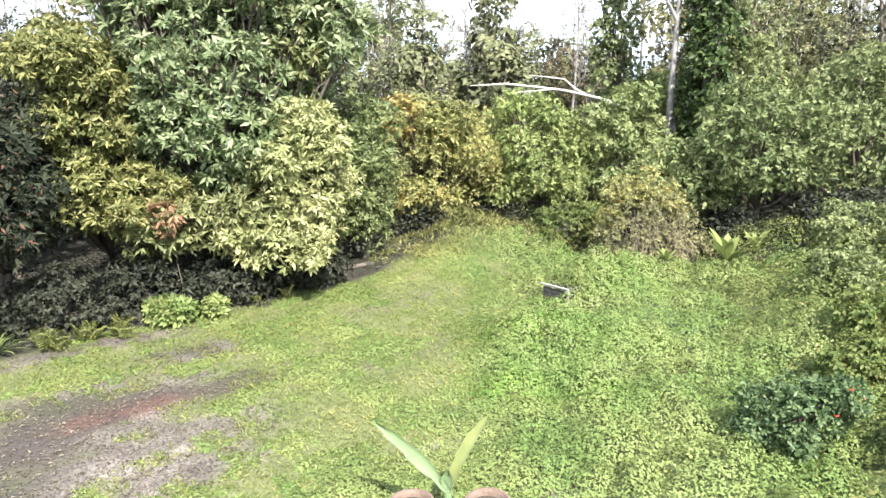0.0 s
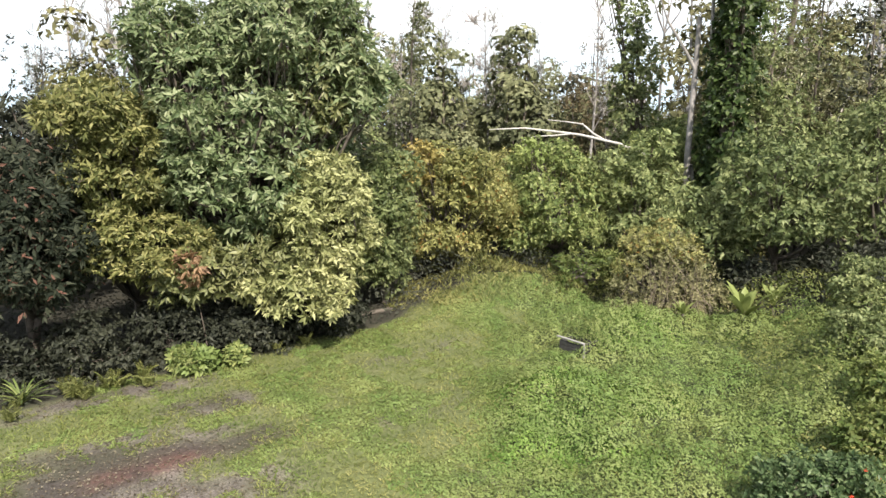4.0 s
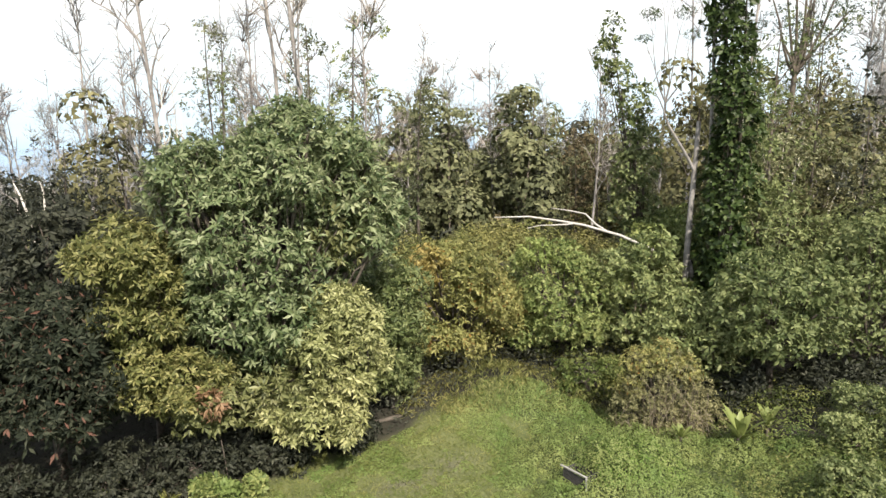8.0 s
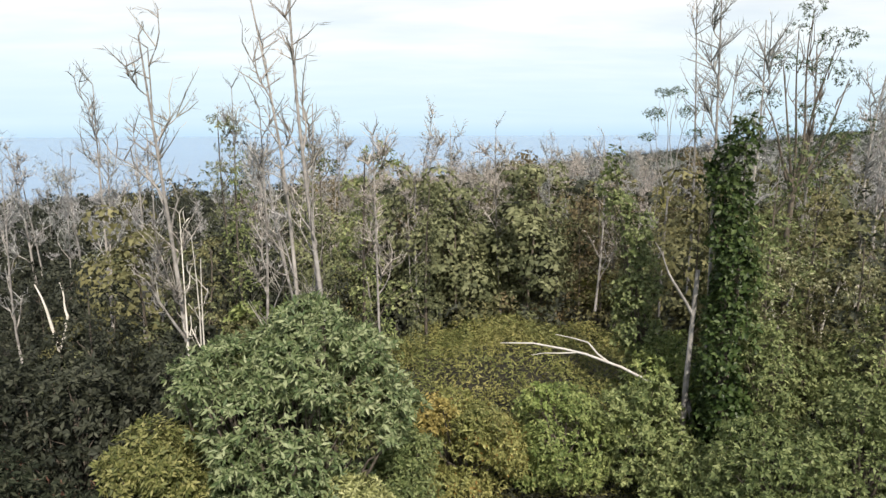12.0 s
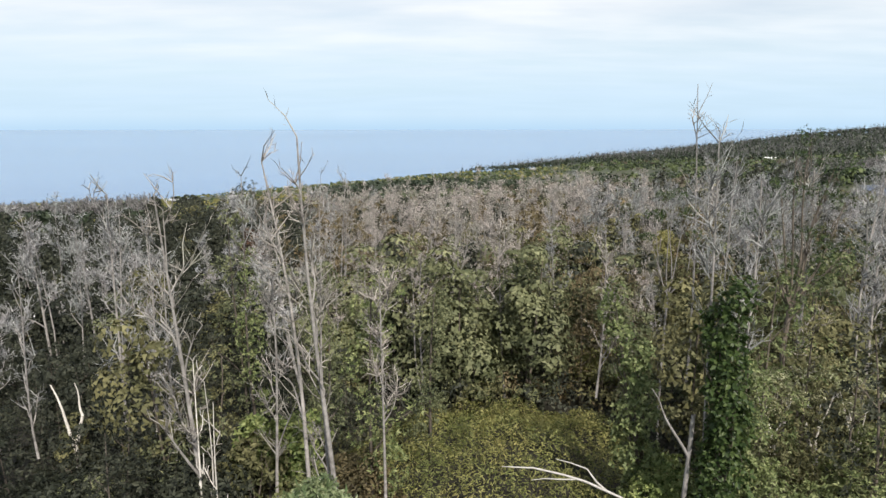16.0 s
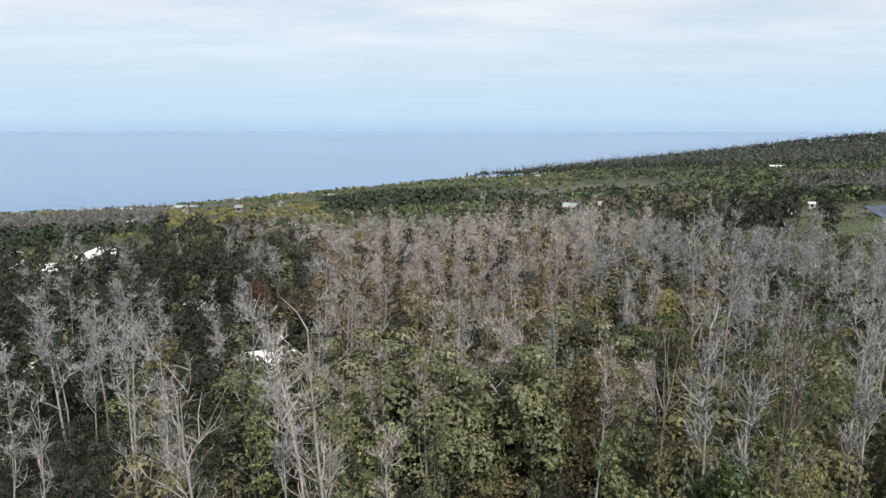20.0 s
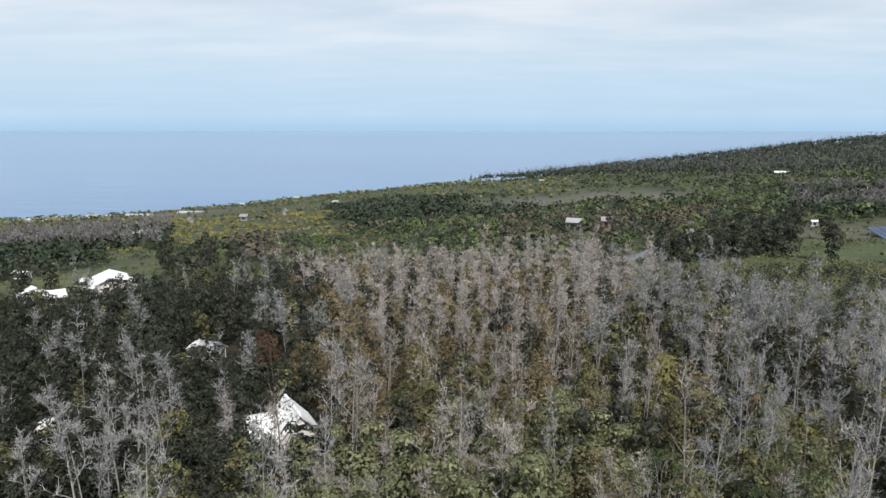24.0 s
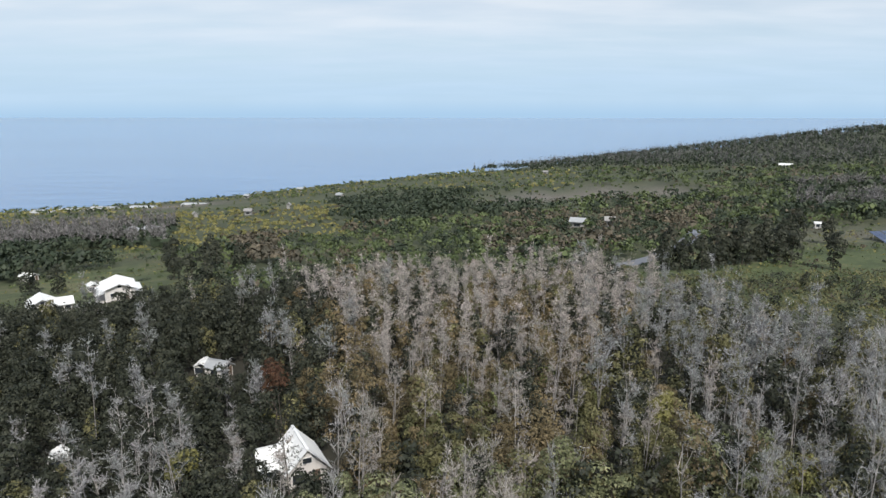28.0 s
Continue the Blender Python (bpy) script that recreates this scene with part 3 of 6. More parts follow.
# ------------------------------------------------------------------ trees: kinds
def sprig_leaves(blobs, sprigs, per, length, ratio=0.3, droop=0.3, shell=0.5, r=rng, low=-0.5, face_out=0.35, plain=False):
    """Whorls of leaves at the twig ends of a crown made of lumps (centre, radii)."""
    c = np.array([b[0] for b in blobs], float)
    s = np.array([b[1] if hasattr(b[1], "__len__") else (b[1],) * 3 for b in blobs], float)
    area = s.prod(1) ** (2 / 3)
    pick = r.choice(len(blobs), sprigs, p=area / area.sum())
    d = ball_ways(sprigs, r)
    d[:, 2] = np.where((d[:, 2] < low) & (r.random(sprigs) < 0.6), -d[:, 2], d[:, 2])
    depth = 1.06 - (1 - shell) * r.random(sprigs) ** 1.7 + r.normal(0, 0.07, sprigs)
    p = c[pick] + d * s[pick] * depth[:, None]
    inside = np.zeros(sprigs, bool)
    for cc, ss in zip(c, s):
        inside |= (((p - cc) / ss) ** 2).sum(1) < 0.28
    p, d = p[~inside], d[~inside]
    n = len(p)
    axis = unit(d * [0.8, 0.8, 0.5] + ball_ways(n, r) * 0.45 + [0, 0, 0.35])
    a = unit(np.cross(axis, [0.31, 0.17, 0.93]))
    b = np.cross(axis, a)
    turn = (np.arange(per)[None] * 2.4 + r.uniform(0, 6.28, (n, 1)) + r.normal(0, 0.25, (n, per)))
    open_ = r.uniform(0.5, 1.3, (n, per, 1))
    ring = np.cos(turn)[..., None] * a[:, None] + np.sin(turn)[..., None] * b[:, None]
    way = unit((axis[:, None] * 0.55 + ring * open_ + [0, 0, -droop]).reshape(-1, 3))
    face = unit((axis[:, None] * 0.9 - ring * 0.3 + r.normal(0, face_out, (n, per, 3))).reshape(-1, 3))
    p = np.repeat(p, per, 0)
    l = length * r.uniform(0.6, 1.3, len(p)) * np.repeat(r.uniform(0.75, 1.2, n), per)
    return (spikes if plain else leaves)(p + way * l[:, None] * 0.1, way, face, l, l * ratio)


def round_leaves(blobs, count, length, ratio=0.85, r=rng, jitter=0.3):
    """Leaf clumps lying over rounded lumps, for bushes seen from afar."""
    c = np.array([b[0] for b in blobs], float)
    s = np.array([b[1] if hasattr(b[1], "__len__") else (b[1],) * 3 for b in blobs], float)
    pick = r.integers(0, len(blobs), count)
    d = ball_ways(count, r)
    d[:, 2] = np.abs(d[:, 2]) - 0.1
    p = c[pick] + d * s[pick] * r.uniform(0.85, 1.05, (count, 1))
    face = unit(d + ball_ways(count, r) * jitter)
    way = unit(np.cross(face, ball_ways(count, r)))
    l = length * r.uniform(0.7, 1.3, count)
    return leaves(p - way * l[:, None] * 0.45, way, face, l, l * ratio, -0.12)


def shell_leaves(blobs, count, length, ratio, r, jitter=0.35):
    """Plain leaf clumps laid over the outside of rounded lumps."""
    c = np.array([b[0] for b in blobs], float)
    s = np.array([b[1] for b in blobs], float)
    area = s.prod(1) ** (2 / 3)
    pick = r.choice(len(blobs), count * 2, p=area / area.sum())
    d = ball_ways(count * 2, r)
    d[:, 2] = np.where(d[:, 2] < -0.3, -d[:, 2], d[:, 2])
    p = c[pick] + d * s[pick] * r.uniform(0.9, 1.08, (count * 2, 1))
    hidden = np.zeros(count * 2, bool)
    for cc, ss in zip(c, s):
        hidden |= (((p - cc) / ss) ** 2).sum(1) < 0.7
    p, d = p[~hidden][:count], d[~hidden][:count]
    face = unit(d + ball_ways(len(p), r) * jitter)
    way = unit(np.cross(face, ball_ways(len(p), r)))
    l = length * r.uniform(0.6, 1.3, len(p))
    return spikes(p - way * l[:, None] * 0.4, way, face, l, l * ratio)


def spread(blobs, o=(0, 0, 0)):
    return [(np.array(b[0], float) - np.array(o, float), b[1]) for b in blobs]


def measure_of(lot):
    return sum(float(np.prod(b[1])) ** (2 / 3) if hasattr(b[1], "__len__") else b[1] ** 2 for b in lot)


def broad_tree(name, at, crown, sprigs, per, length, mats, label, category="tree", ratio=0.32, droop=0.3, trunk=0.14, bark=None, stems=1, group="", shell=0.5, low=-0.5, fork_at=None):
    """A leafy tree: a forked trunk and a crown of separate leaves. crown: lists of lumps, one list for each leaf material."""
    root = empty(name, at)
    tagged(root, label, category, group)
    every = spread([b for lot in crown for b in lot], at)
    lines = []
    fork = np.array([0.0, 0.0, fork_at or max(0.4, min(b[0][2] for b in every) * 0.5)])
    for s in range(stems):
        foot = rng.normal(0, 0.2 * (stems > 1), 3) * [1, 1, 0] - [0, 0, 0.2]
        lines.append(limb(foot, fork + rng.normal(0, 0.12, 3) * (stems > 1), trunk, trunk * 0.75, 0.05))
    for c, s in every:
        lines.append(limb(fork, c, trunk * 0.5, trunk * 0.12, min(0.08, 0.3 / max(1.0, float(np.linalg.norm(c - fork))))))
        k = s if np.isscalar(s) else min(s)
        for _ in range(2):
            lines.append(limb(c * 0.75 + fork * 0.25, c + ball_ways(1)[0] * k * 0.9, trunk * 0.16, 0.006, 0.12, 5))
    mesh_part("trunk", np_mesh("trunk", *tubes(lines, 4), True), bark or BARK, root)
    total = sum(measure_of(lot) for lot in crown)
    for lot, m in zip(crown, mats):
        n = max(40, int(sprigs * measure_of(lot) / total))
        mesh_part("crown", np_mesh("crown", *sprig_leaves(spread(lot, at), n, per, length, ratio, droop, shell, low=low)), m, root)
    return root


def bare_tree_lines(tall, rad, lean=0.03, forks=6, twigs=60, reach=0.2, start=0.4, r=rng, upright=1.6):
    """Trunk, boughs and twigs of a leafless tree."""
    top = np.array([r.normal(0, lean) * tall, r.normal(0, lean) * tall, tall])
    trunk = limb((0, 0, -0.4), top, rad, rad * 0.18, 0.02, 9, r)
    boughs, tips = [], []
    for k in range(forks):
        s = start + (0.92 - start) * (k + r.random()) / forks
        i = s * 8
        a = trunk[0][int(i)] + (trunk[0][min(int(i) + 1, 8)] - trunk[0][int(i)]) * (i - int(i))
        ang, ln = r.uniform(0, 2 * math.pi), tall * reach * r.uniform(0.5, 1.25) * (1.3 - s * 0.6)
        b = a + np.array([math.cos(ang), math.sin(ang), upright * r.uniform(0.5, 1.2)]) / math.hypot(1, upright) * ln
        boughs.append(limb(a, b, rad * 0.5 * (1.25 - s), 0.018, 0.1, 6, r))
        if r.random() < 0.6:
            m = boughs[-1][0][3]
            c = m + (b - a) * 0.5 + r.normal(0, 0.12 * ln, 3)
            boughs.append(limb(m, c, rad * 0.22, 0.015, 0.1, 5, r))
    ends = [trunk[0][-3:]] + [p[2:] for p, _ in boughs]
    for _ in range(twigs):
        p = ends[r.integers(len(ends))]
        a = p[r.integers(len(p))]
        ang, ln = r.uniform(0, 2 * math.pi), tall * 0.075 * r.uniform(0.4, 1.3)
        tips.append((a, a + np.array([math.cos(ang) * 0.6, math.sin(ang) * 0.6, r.uniform(0.2, 1.1)]) * ln))
    return trunk, boughs, tips


def twig_spray(tips, per, length, width, r=rng, plain=False):
    """Fine twigs round bough ends, as thin blades."""
    a, b = np.array([t[0] for t in tips]), np.array([t[1] for t in tips])
    s = r.uniform(0.1, 1.0, (len(a), per, 1))
    p = (a[:, None] + (b - a)[:, None] * s).reshape(-1, 3)
    d = np.repeat(unit(b - a), per, 0)
    way = unit(d * 0.6 + ball_ways(len(p), r) * 0.8 + [0, 0, 0.3])
    l = length * r.uniform(0.4, 1.3, len(p))
    return spikes(p, way, ball_ways(len(p), r), l, width) if plain else leaves(p, way, ball_ways(len(p), r), l, width, 0.0)


def twig_tubes(tips, r):
    return tubes([(np.array([a, (a + b) / 2 + r.normal(0, 0.05, 3), b]), np.array([0.028, 0.02, 0.008])) for a, b in tips], 3)


def split(mesh):
    """Quads into triangles."""
    v, f = mesh
    return v, np.concatenate([f[:, [0, 1, 2]], f[:, [0, 2, 3]]])


def dead_tree_kind(tall, rad, twigs, per, r):
    """A slender leafless tree: one to three upright stems, short boughs and a narrow haze of twigs."""
    trunk, boughs, tips = bare_tree_lines(tall, rad, 0.03, int(r.integers(6, 10)), twigs // 2, 0.15, 0.4, r, 1.7)
    for _ in range(int(r.integers(0, 3))):
        a = trunk[0][int(r.integers(1, 4))]
        top = np.array([a[0] + r.normal(0, 0.07) * tall, a[1] + r.normal(0, 0.07) * tall, tall * r.uniform(0.72, 0.97)])
        stem = limb(a, top, rad * 0.6, rad * 0.15, 0.03, 7, r)
        boughs.append(stem)
        for _ in range(3):
            b = stem[0][int(r.integers(3, 6))]
            boughs.append(limb(b, b + np.array([r.normal(0, 0.5), r.normal(0, 0.5), r.uniform(0.6, 1.6)]) * tall * 0.06, rad * 0.25, 0.012, 0.1, 5, r))
    ends = [trunk[0][5:]] + [p[2:] for p, _ in boughs]
    for _ in range(twigs - twigs // 2):
        p = ends[r.integers(len(ends))]
        a = p[r.integers(len(p))]
        tips.append((a, a + np.array([r.normal(0, 0.6), r.normal(0, 0.6), r.uniform(0.0, 0.9)]) * tall * 0.07))
    stem = np_mesh("trunk", *tubes([trunk], 6), True)
    arms = [np_mesh("bough", *tubes([b], 4), True) for b in boughs]
    return stem, np_mesh("twig_spray", *joined([twig_spray(tips, per, 0.36, 0.04, r, True), split(twig_tubes(tips[: twigs // 3], r))])), trunk, boughs, tips, arms


def live_tree_kind(tall, rad, grades, r, wide=0.16, low=0.15):
    """A trunk and its crown in several grades: (sprigs, leaves a sprig, leaf length, plain)."""
    trunk, boughs, tips = bare_tree_lines(tall, rad, 0.02, 4, 2, 0.16, max(low, 0.3), r)
    blobs = []
    for s in np.linspace(low, 0.97, 10):
        k = tall * wide * (0.5 + 0.5 * math.sin(math.pi * min(1, s * 0.85 + 0.12))) * r.uniform(0.55, 1.05)
        c = trunk[0][min(8, int(s * 8.5))] + ball_ways(1, r)[0] * tall * wide * [0.6, 0.6, 0.1]
        c[2] = s * tall
        blobs.append((tuple(c), (k, k, k * 0.85)))
    for p, _ in boughs:
        k = tall * wide * r.uniform(0.3, 0.5)
        blobs.append((tuple(p[-1]), (k, k, k * 0.75)))
    crowns = [np_mesh("crown", *(sprig_leaves(blobs, n, per, length, 0.45, 0.1, 0.4, r, plain=plain) if per else shell_leaves(blobs, n, length, 0.8, r))) for n, per, length, plain in grades]
    return np_mesh("trunk", *tubes([trunk] + boughs, 4), True), crowns


# ------------------------------------------------------------------ the wood
# x, y, radius of the openings round the houses
CLEARINGS = [(-19.0, 77, 5.6), (-43, 117, 6.5), (-102, 197, 24), (-116, 181, 16), (-52, 81, 2.5)]


def wood_kind(x, y, q):
    """Which tree grows here: the wood is dead and brown in the middle, dark and alive to one side."""
    side = x / y + 0.06 * float(waves(x, y, 0.11, 2.0)) + 0.14 * ((q * 37.0) % 1.0 - 0.5)
    bunch = 1.0 + 0.5 * float(waves(x, y, 0.33, 6.0))
    if side < -0.2:
        return "dead" if q < (0.15 if y < 85 else 0.09) * bunch else ("dark" if q < 0.95 else "olive")
    if side < 0.22:
        share = 0.28 if y < 72 else (0.42 if y < 105 else 0.58)
        return "dead" if q < share * bunch else ("brown" if q < 0.74 else ("olive" if q < 0.86 else "dark"))
    share = 0.3 if y < 60 else (0.46 if y < 95 else 0.58)
    return "dead" if q < share * bunch else ("olive" if q < 0.72 else ("dark" if q < 0.93 else "brown"))


def in_wood(x, y):
    if -5.5 < x < 11.5 and y < 43:
        return False                                        # the fern hill
    if y < 34 and abs(x) < 9:
        return False
    edge = 178 if x < 36 else 178 - (x - 36) * 2.9
    if x < -40:
        edge = 172 + (x + 40) * 0.25
    if y > edge:
        return False
    return not any(abs(x - hx) < hr and -hr * (0.75 if hx > -30 else 1.9) < y - hy < hr for hx, hy, hr in CLEARINGS)


def low_growth(x, y):
    """How tall the trees may grow before the houses, as a share of their full height."""
    tall = 1.0
    for hx, hy, hr in CLEARINGS:
        if abs(x - hx * y / hy) < hr and 0 < hy - y < 4 * hr:
            tall = min(tall, (2.0 + (0.45 if hy < 100 else 0.3 if hy < 150 else 0.2) * (hy - y - 3)) / 10)
    return max(tall, 0.12)


def build_wood():
    r = np.random.default_rng(5)
    dead = [dead_tree_kind(r.uniform(10.5, 14.5), r.uniform(0.08, 0.13), 150, 7, r) for k in range(8)]
    live = [live_tree_kind(r.uniform(8.5, 11.5), 0.11, [(480, 5, 0.18, False), (1500, 0, 0.28, True), (640, 0, 0.43, True)], r, 0.16 + 0.02 * (k % 3)) for k in range(6)]
    protos = {}

    def proto(kind, k, grade):
        if (kind, k, grade) in protos:
            return protos[kind, k, grade], True
        if kind in ("dead", "lichen"):
            word = "brownish-grey" if kind == "dead" else "lichen-grey"
            root = tagged(empty("dead_tree"), "tall slender leafless tree with weathered trunk and fine %s twigs" % word, "tree", "%s dead trees of the wood" % word)
            mesh_part("trunk", dead[k][0], BARK_GREY, root)
            for arm in dead[k][5]:
                mesh_part("bough", arm, BARK_GREY, root)
            haze = dead[k][1].copy()
            haze.materials.clear()
            tagged(mesh_part("twig_spray", haze, TWIG_GREY if kind == "dead" else TWIG_LILAC, root), kind="stuff")
        else:
            m = {"dark": LEAF_WOOD_DARK, "olive": LEAF_WOOD, "brown": LEAF_WOOD_BROWN, "sage": LEAF_SAGE}[kind]
            word = {"dark": "dark green", "olive": "olive green", "brown": "brownish", "sage": "grey-green"}[kind]
            root = tagged(empty("forest_tree"), "bushy forest tree with %s small-leaved crown" % word, "tree", "%s forest trees" % word)
            t, c = live[k]
            c2 = c[grade].copy()
            c2.materials.clear()
            mesh_part("trunk", t, BARK, root), mesh_part("crown", c2, m, root)
        protos[kind, k, grade] = root
        return root, False

    spots = []
    step = 3.3
    for gy in np.arange(25, 190, step):
        for gx in np.arange(-0.72 * gy - 10, 0.72 * gy + 10, step):
            x, y = float(gx + r.uniform(-1.6, 1.6)), float(gy + r.uniform(-1.6, 1.6))
            if in_wood(x, y):
                spots.append((x, y))
    for _ in range(80):
        y = r.uniform(36, 62)
        x = r.uniform(-0.3, 0.26) * y
        if in_wood(x, y):
            spots.append((float(x), float(y)))
    spots.sort(key=lambda s: s[1])
    rest = {"dead": [], "lichen": [], "dark": [], "olive": [], "brown": [], "sage": []}
    made = dict.fromkeys(rest, 0)
    for x, y in spots:
        kind = wood_kind(x, y, r.random())
        if kind != "dead" and y < 66 and r.random() < (0.08 if x < -0.2 * y else (0.65 if x < 0.25 * y else 0.3)) * (1.0 if y < 52 else 0.6):
            kind = "sage"
        bare_one = kind == "dead"
        s = r.uniform(0.72, 1.14) if bare_one else (r.uniform(0.64, 1.06) if y > 60 else (r.uniform(0.62, 0.95) if x < -0.12 * y else r.uniform(0.85, 1.2)))
        low = 1.0 if bare_one else float(np.interp(y, [30, 62, 76, 95], [0.96, 0.95, 0.9, 1.06]))
        if bare_one and (y < 34 and r.random() < 0.5 or y < 42 and x > 9):
            kind, bare_one = "olive", False
        if bare_one and abs(x / y - 0.02) + r.normal(0, 0.1) > 0.27:
            kind = "lichen"
        k = int(r.integers(8 if bare_one else 6))
        young = low_growth(x, y)
        if young < 0.7:
            s, low = min(s, young), 1.0
            if bare_one:
                kind, bare_one, k = "dark", False, k % 6
        m = pose(x, y, float(height(x, y)), r.normal(0, 2.5), r.normal(0, 2.5), r.uniform(0, 360)) @ Matrix.Diagonal((s, s, s * low * r.uniform(0.88, 1.12), 1))
        if made[kind] < (85 if bare_one else 80):
            made[kind] += 1
            p, used = proto(kind, k, int(not bare_one and made[kind] > 10))
            if used:
                copy_thing(p, m)
            else:
                p.matrix_basis = m
        else:
            rest[kind].append((k, np.array(m)))

    def stuff(name, sources, lots, mat, label):
        out = [(sources[k][0] @ m[:3, :3].T + m[:3, 3], sources[k][1]) for k, m in lots]
        if out:
            tagged(mesh_part(name, np_mesh(name, *joined(out)), mat), label, "wood", kind="stuff")

    poles = [tubes([(t[0][::2], t[1][::2] * 0.9)] + [(p[::2], w[::2] * 1.2) for p, w in b], 3) for _, _, t, b, _, _ in dead]
    stuff("dead_trunks", poles, rest["dead"] + rest["lichen"], BARK_GREY, "many far leafless grey tree trunks standing close together")
    thin = [twig_spray(d[4], 4, 0.52, 0.085, r, True) for d in dead]
    stuff("far_twigs", thin, rest["dead"], TWIG_GREY, "brownish-grey feathery twigs of many far dead trees")
    stuff("far_twigs", thin, rest["lichen"], TWIG_LILAC, "lichen-grey feathery twigs of many far dead trees")

    def plain_data(me):
        v = np.empty(len(me.vertices) * 3, np.float32)
        me.vertices.foreach_get("co", v)
        v = v.reshape(-1, 3)
        return v, np.arange(len(v)).reshape(-1, 3)
    thin = [plain_data(c[2]) for _, c in live]
    for kind, m in (("dark", LEAF_WOOD_DARK), ("olive", LEAF_WOOD), ("brown", LEAF_WOOD_BROWN), ("sage", LEAF_SAGE)):
        stuff("far_crowns", thin, rest[kind], m, "crowns of many far %s forest trees" % kind)


build_wood()


def undergrowth():
    """Shrubs and ferns that fill the floor of the wood, larger leaves farther off."""
    r = np.random.default_rng(8)
    n = 150000
    y = np.sqrt(24 ** 2 + r.random(n) * (185 ** 2 - 24 ** 2))
    y = np.where(r.random(n) < 0.5, 22 + r.random(n) * 55, y)
    x = r.uniform(-0.74, 0.74, n) * y + r.normal(0, 2, n)
    keep = ~((x > -3) & (x < 9.5) & (y < 39)) & ~((np.abs(x) < 9) & (y < 25))
    for hx, hy, hr in CLEARINGS[:2]:
        keep &= np.hypot(x - hx, y - hy) > hr
    x, y = x[keep], y[keep]
    n = len(x)
    top_at = lambda u, w: 0.4 + 0.4 * waves(u, w, 0.4, 3.0) + 2.4 * clumps(u, w, 3.0, 5.0) + 0.7 * clumps(u, w, 1.0, 2.0)
    top = top_at(x, y)
    z = height(x, y) + np.maximum(0.3, top * (1 - 0.5 * r.random(n) ** 2))
    size = 0.15 + 0.0026 * y
    gx, gy = (top_at(x + 0.2, y) - top_at(x - 0.2, y)) / 0.4, (top_at(x, y + 0.2) - top_at(x, y - 0.2)) / 0.4
    out = unit(np.stack([-np.clip(gx, -2.5, 2.5), -np.clip(gy, -2.5, 2.5), np.ones(n)], -1))
    face = unit(out + ball_ways(n, r) * 0.4)
    way = ball_ways(n, r)
    way = unit(way - out * (way * out).sum(1, keepdims=True) * 0.7 + [0, 0, 0.15])
    l = size * r.uniform(0.7, 1.4, n)
    p = np.stack([x, y, z], -1)
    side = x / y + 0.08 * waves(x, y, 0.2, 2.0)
    # Dark leaves over much of the floor stand in for shade in the gaps.
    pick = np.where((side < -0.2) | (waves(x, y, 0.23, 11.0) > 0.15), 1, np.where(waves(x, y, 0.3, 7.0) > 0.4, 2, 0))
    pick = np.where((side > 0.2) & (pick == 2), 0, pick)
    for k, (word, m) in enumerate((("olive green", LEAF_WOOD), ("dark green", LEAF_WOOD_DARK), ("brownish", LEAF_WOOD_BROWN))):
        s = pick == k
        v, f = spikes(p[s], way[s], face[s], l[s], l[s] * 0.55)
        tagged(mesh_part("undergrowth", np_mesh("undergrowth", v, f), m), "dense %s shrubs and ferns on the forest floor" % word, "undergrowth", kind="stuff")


undergrowth()


# ------------------------------------------------------------------ the country beyond
ROAD_LINE = [(44, 208), (56, 219), (66, 228), (78, 244), (90, 264), (101, 288)]
HOUSE_SPOTS = [(-51.6, 81.6, 1.8, 2.2, 20, "shed"), (-62.5, 125.0, 2.4, 3.4, 10, "shed"), (-46.5, 119.5, 2.0, 2.6, 0, "shed"), (-117, 213, 2.6, 3.4, 40, "shed"), (-156, 242, 3.5, 5, 80, "shed"),
               (-183, 408, 7, 10, 60, "house"), (-194, 404, 6, 6, 20, "house"), (-200, 520, 3, 4, 30, "shed"), (-153, 501, 3, 5, 80, "shed"), (-135, 549, 2.5, 3, 0, "shed"),
               (57, 322, 4, 6, 70, "house"), (71, 318, 2.5, 3.5, 80, "shed"), (346, 738, 8, 12, 60, "house"), (146, 279, 1.6, 2.2, 80, "shed"), (110, 862, 3.5, 5, 80, "shed"), (-113, 664, 4, 6, 60, "house"),
               (-118, 690, 4, 5, 20, "house"), (-200, 880, 5, 8, 70, "house"), (-330, 960, 6, 18, 90, "house"), (-245, 800, 4, 6, 70, "house")]


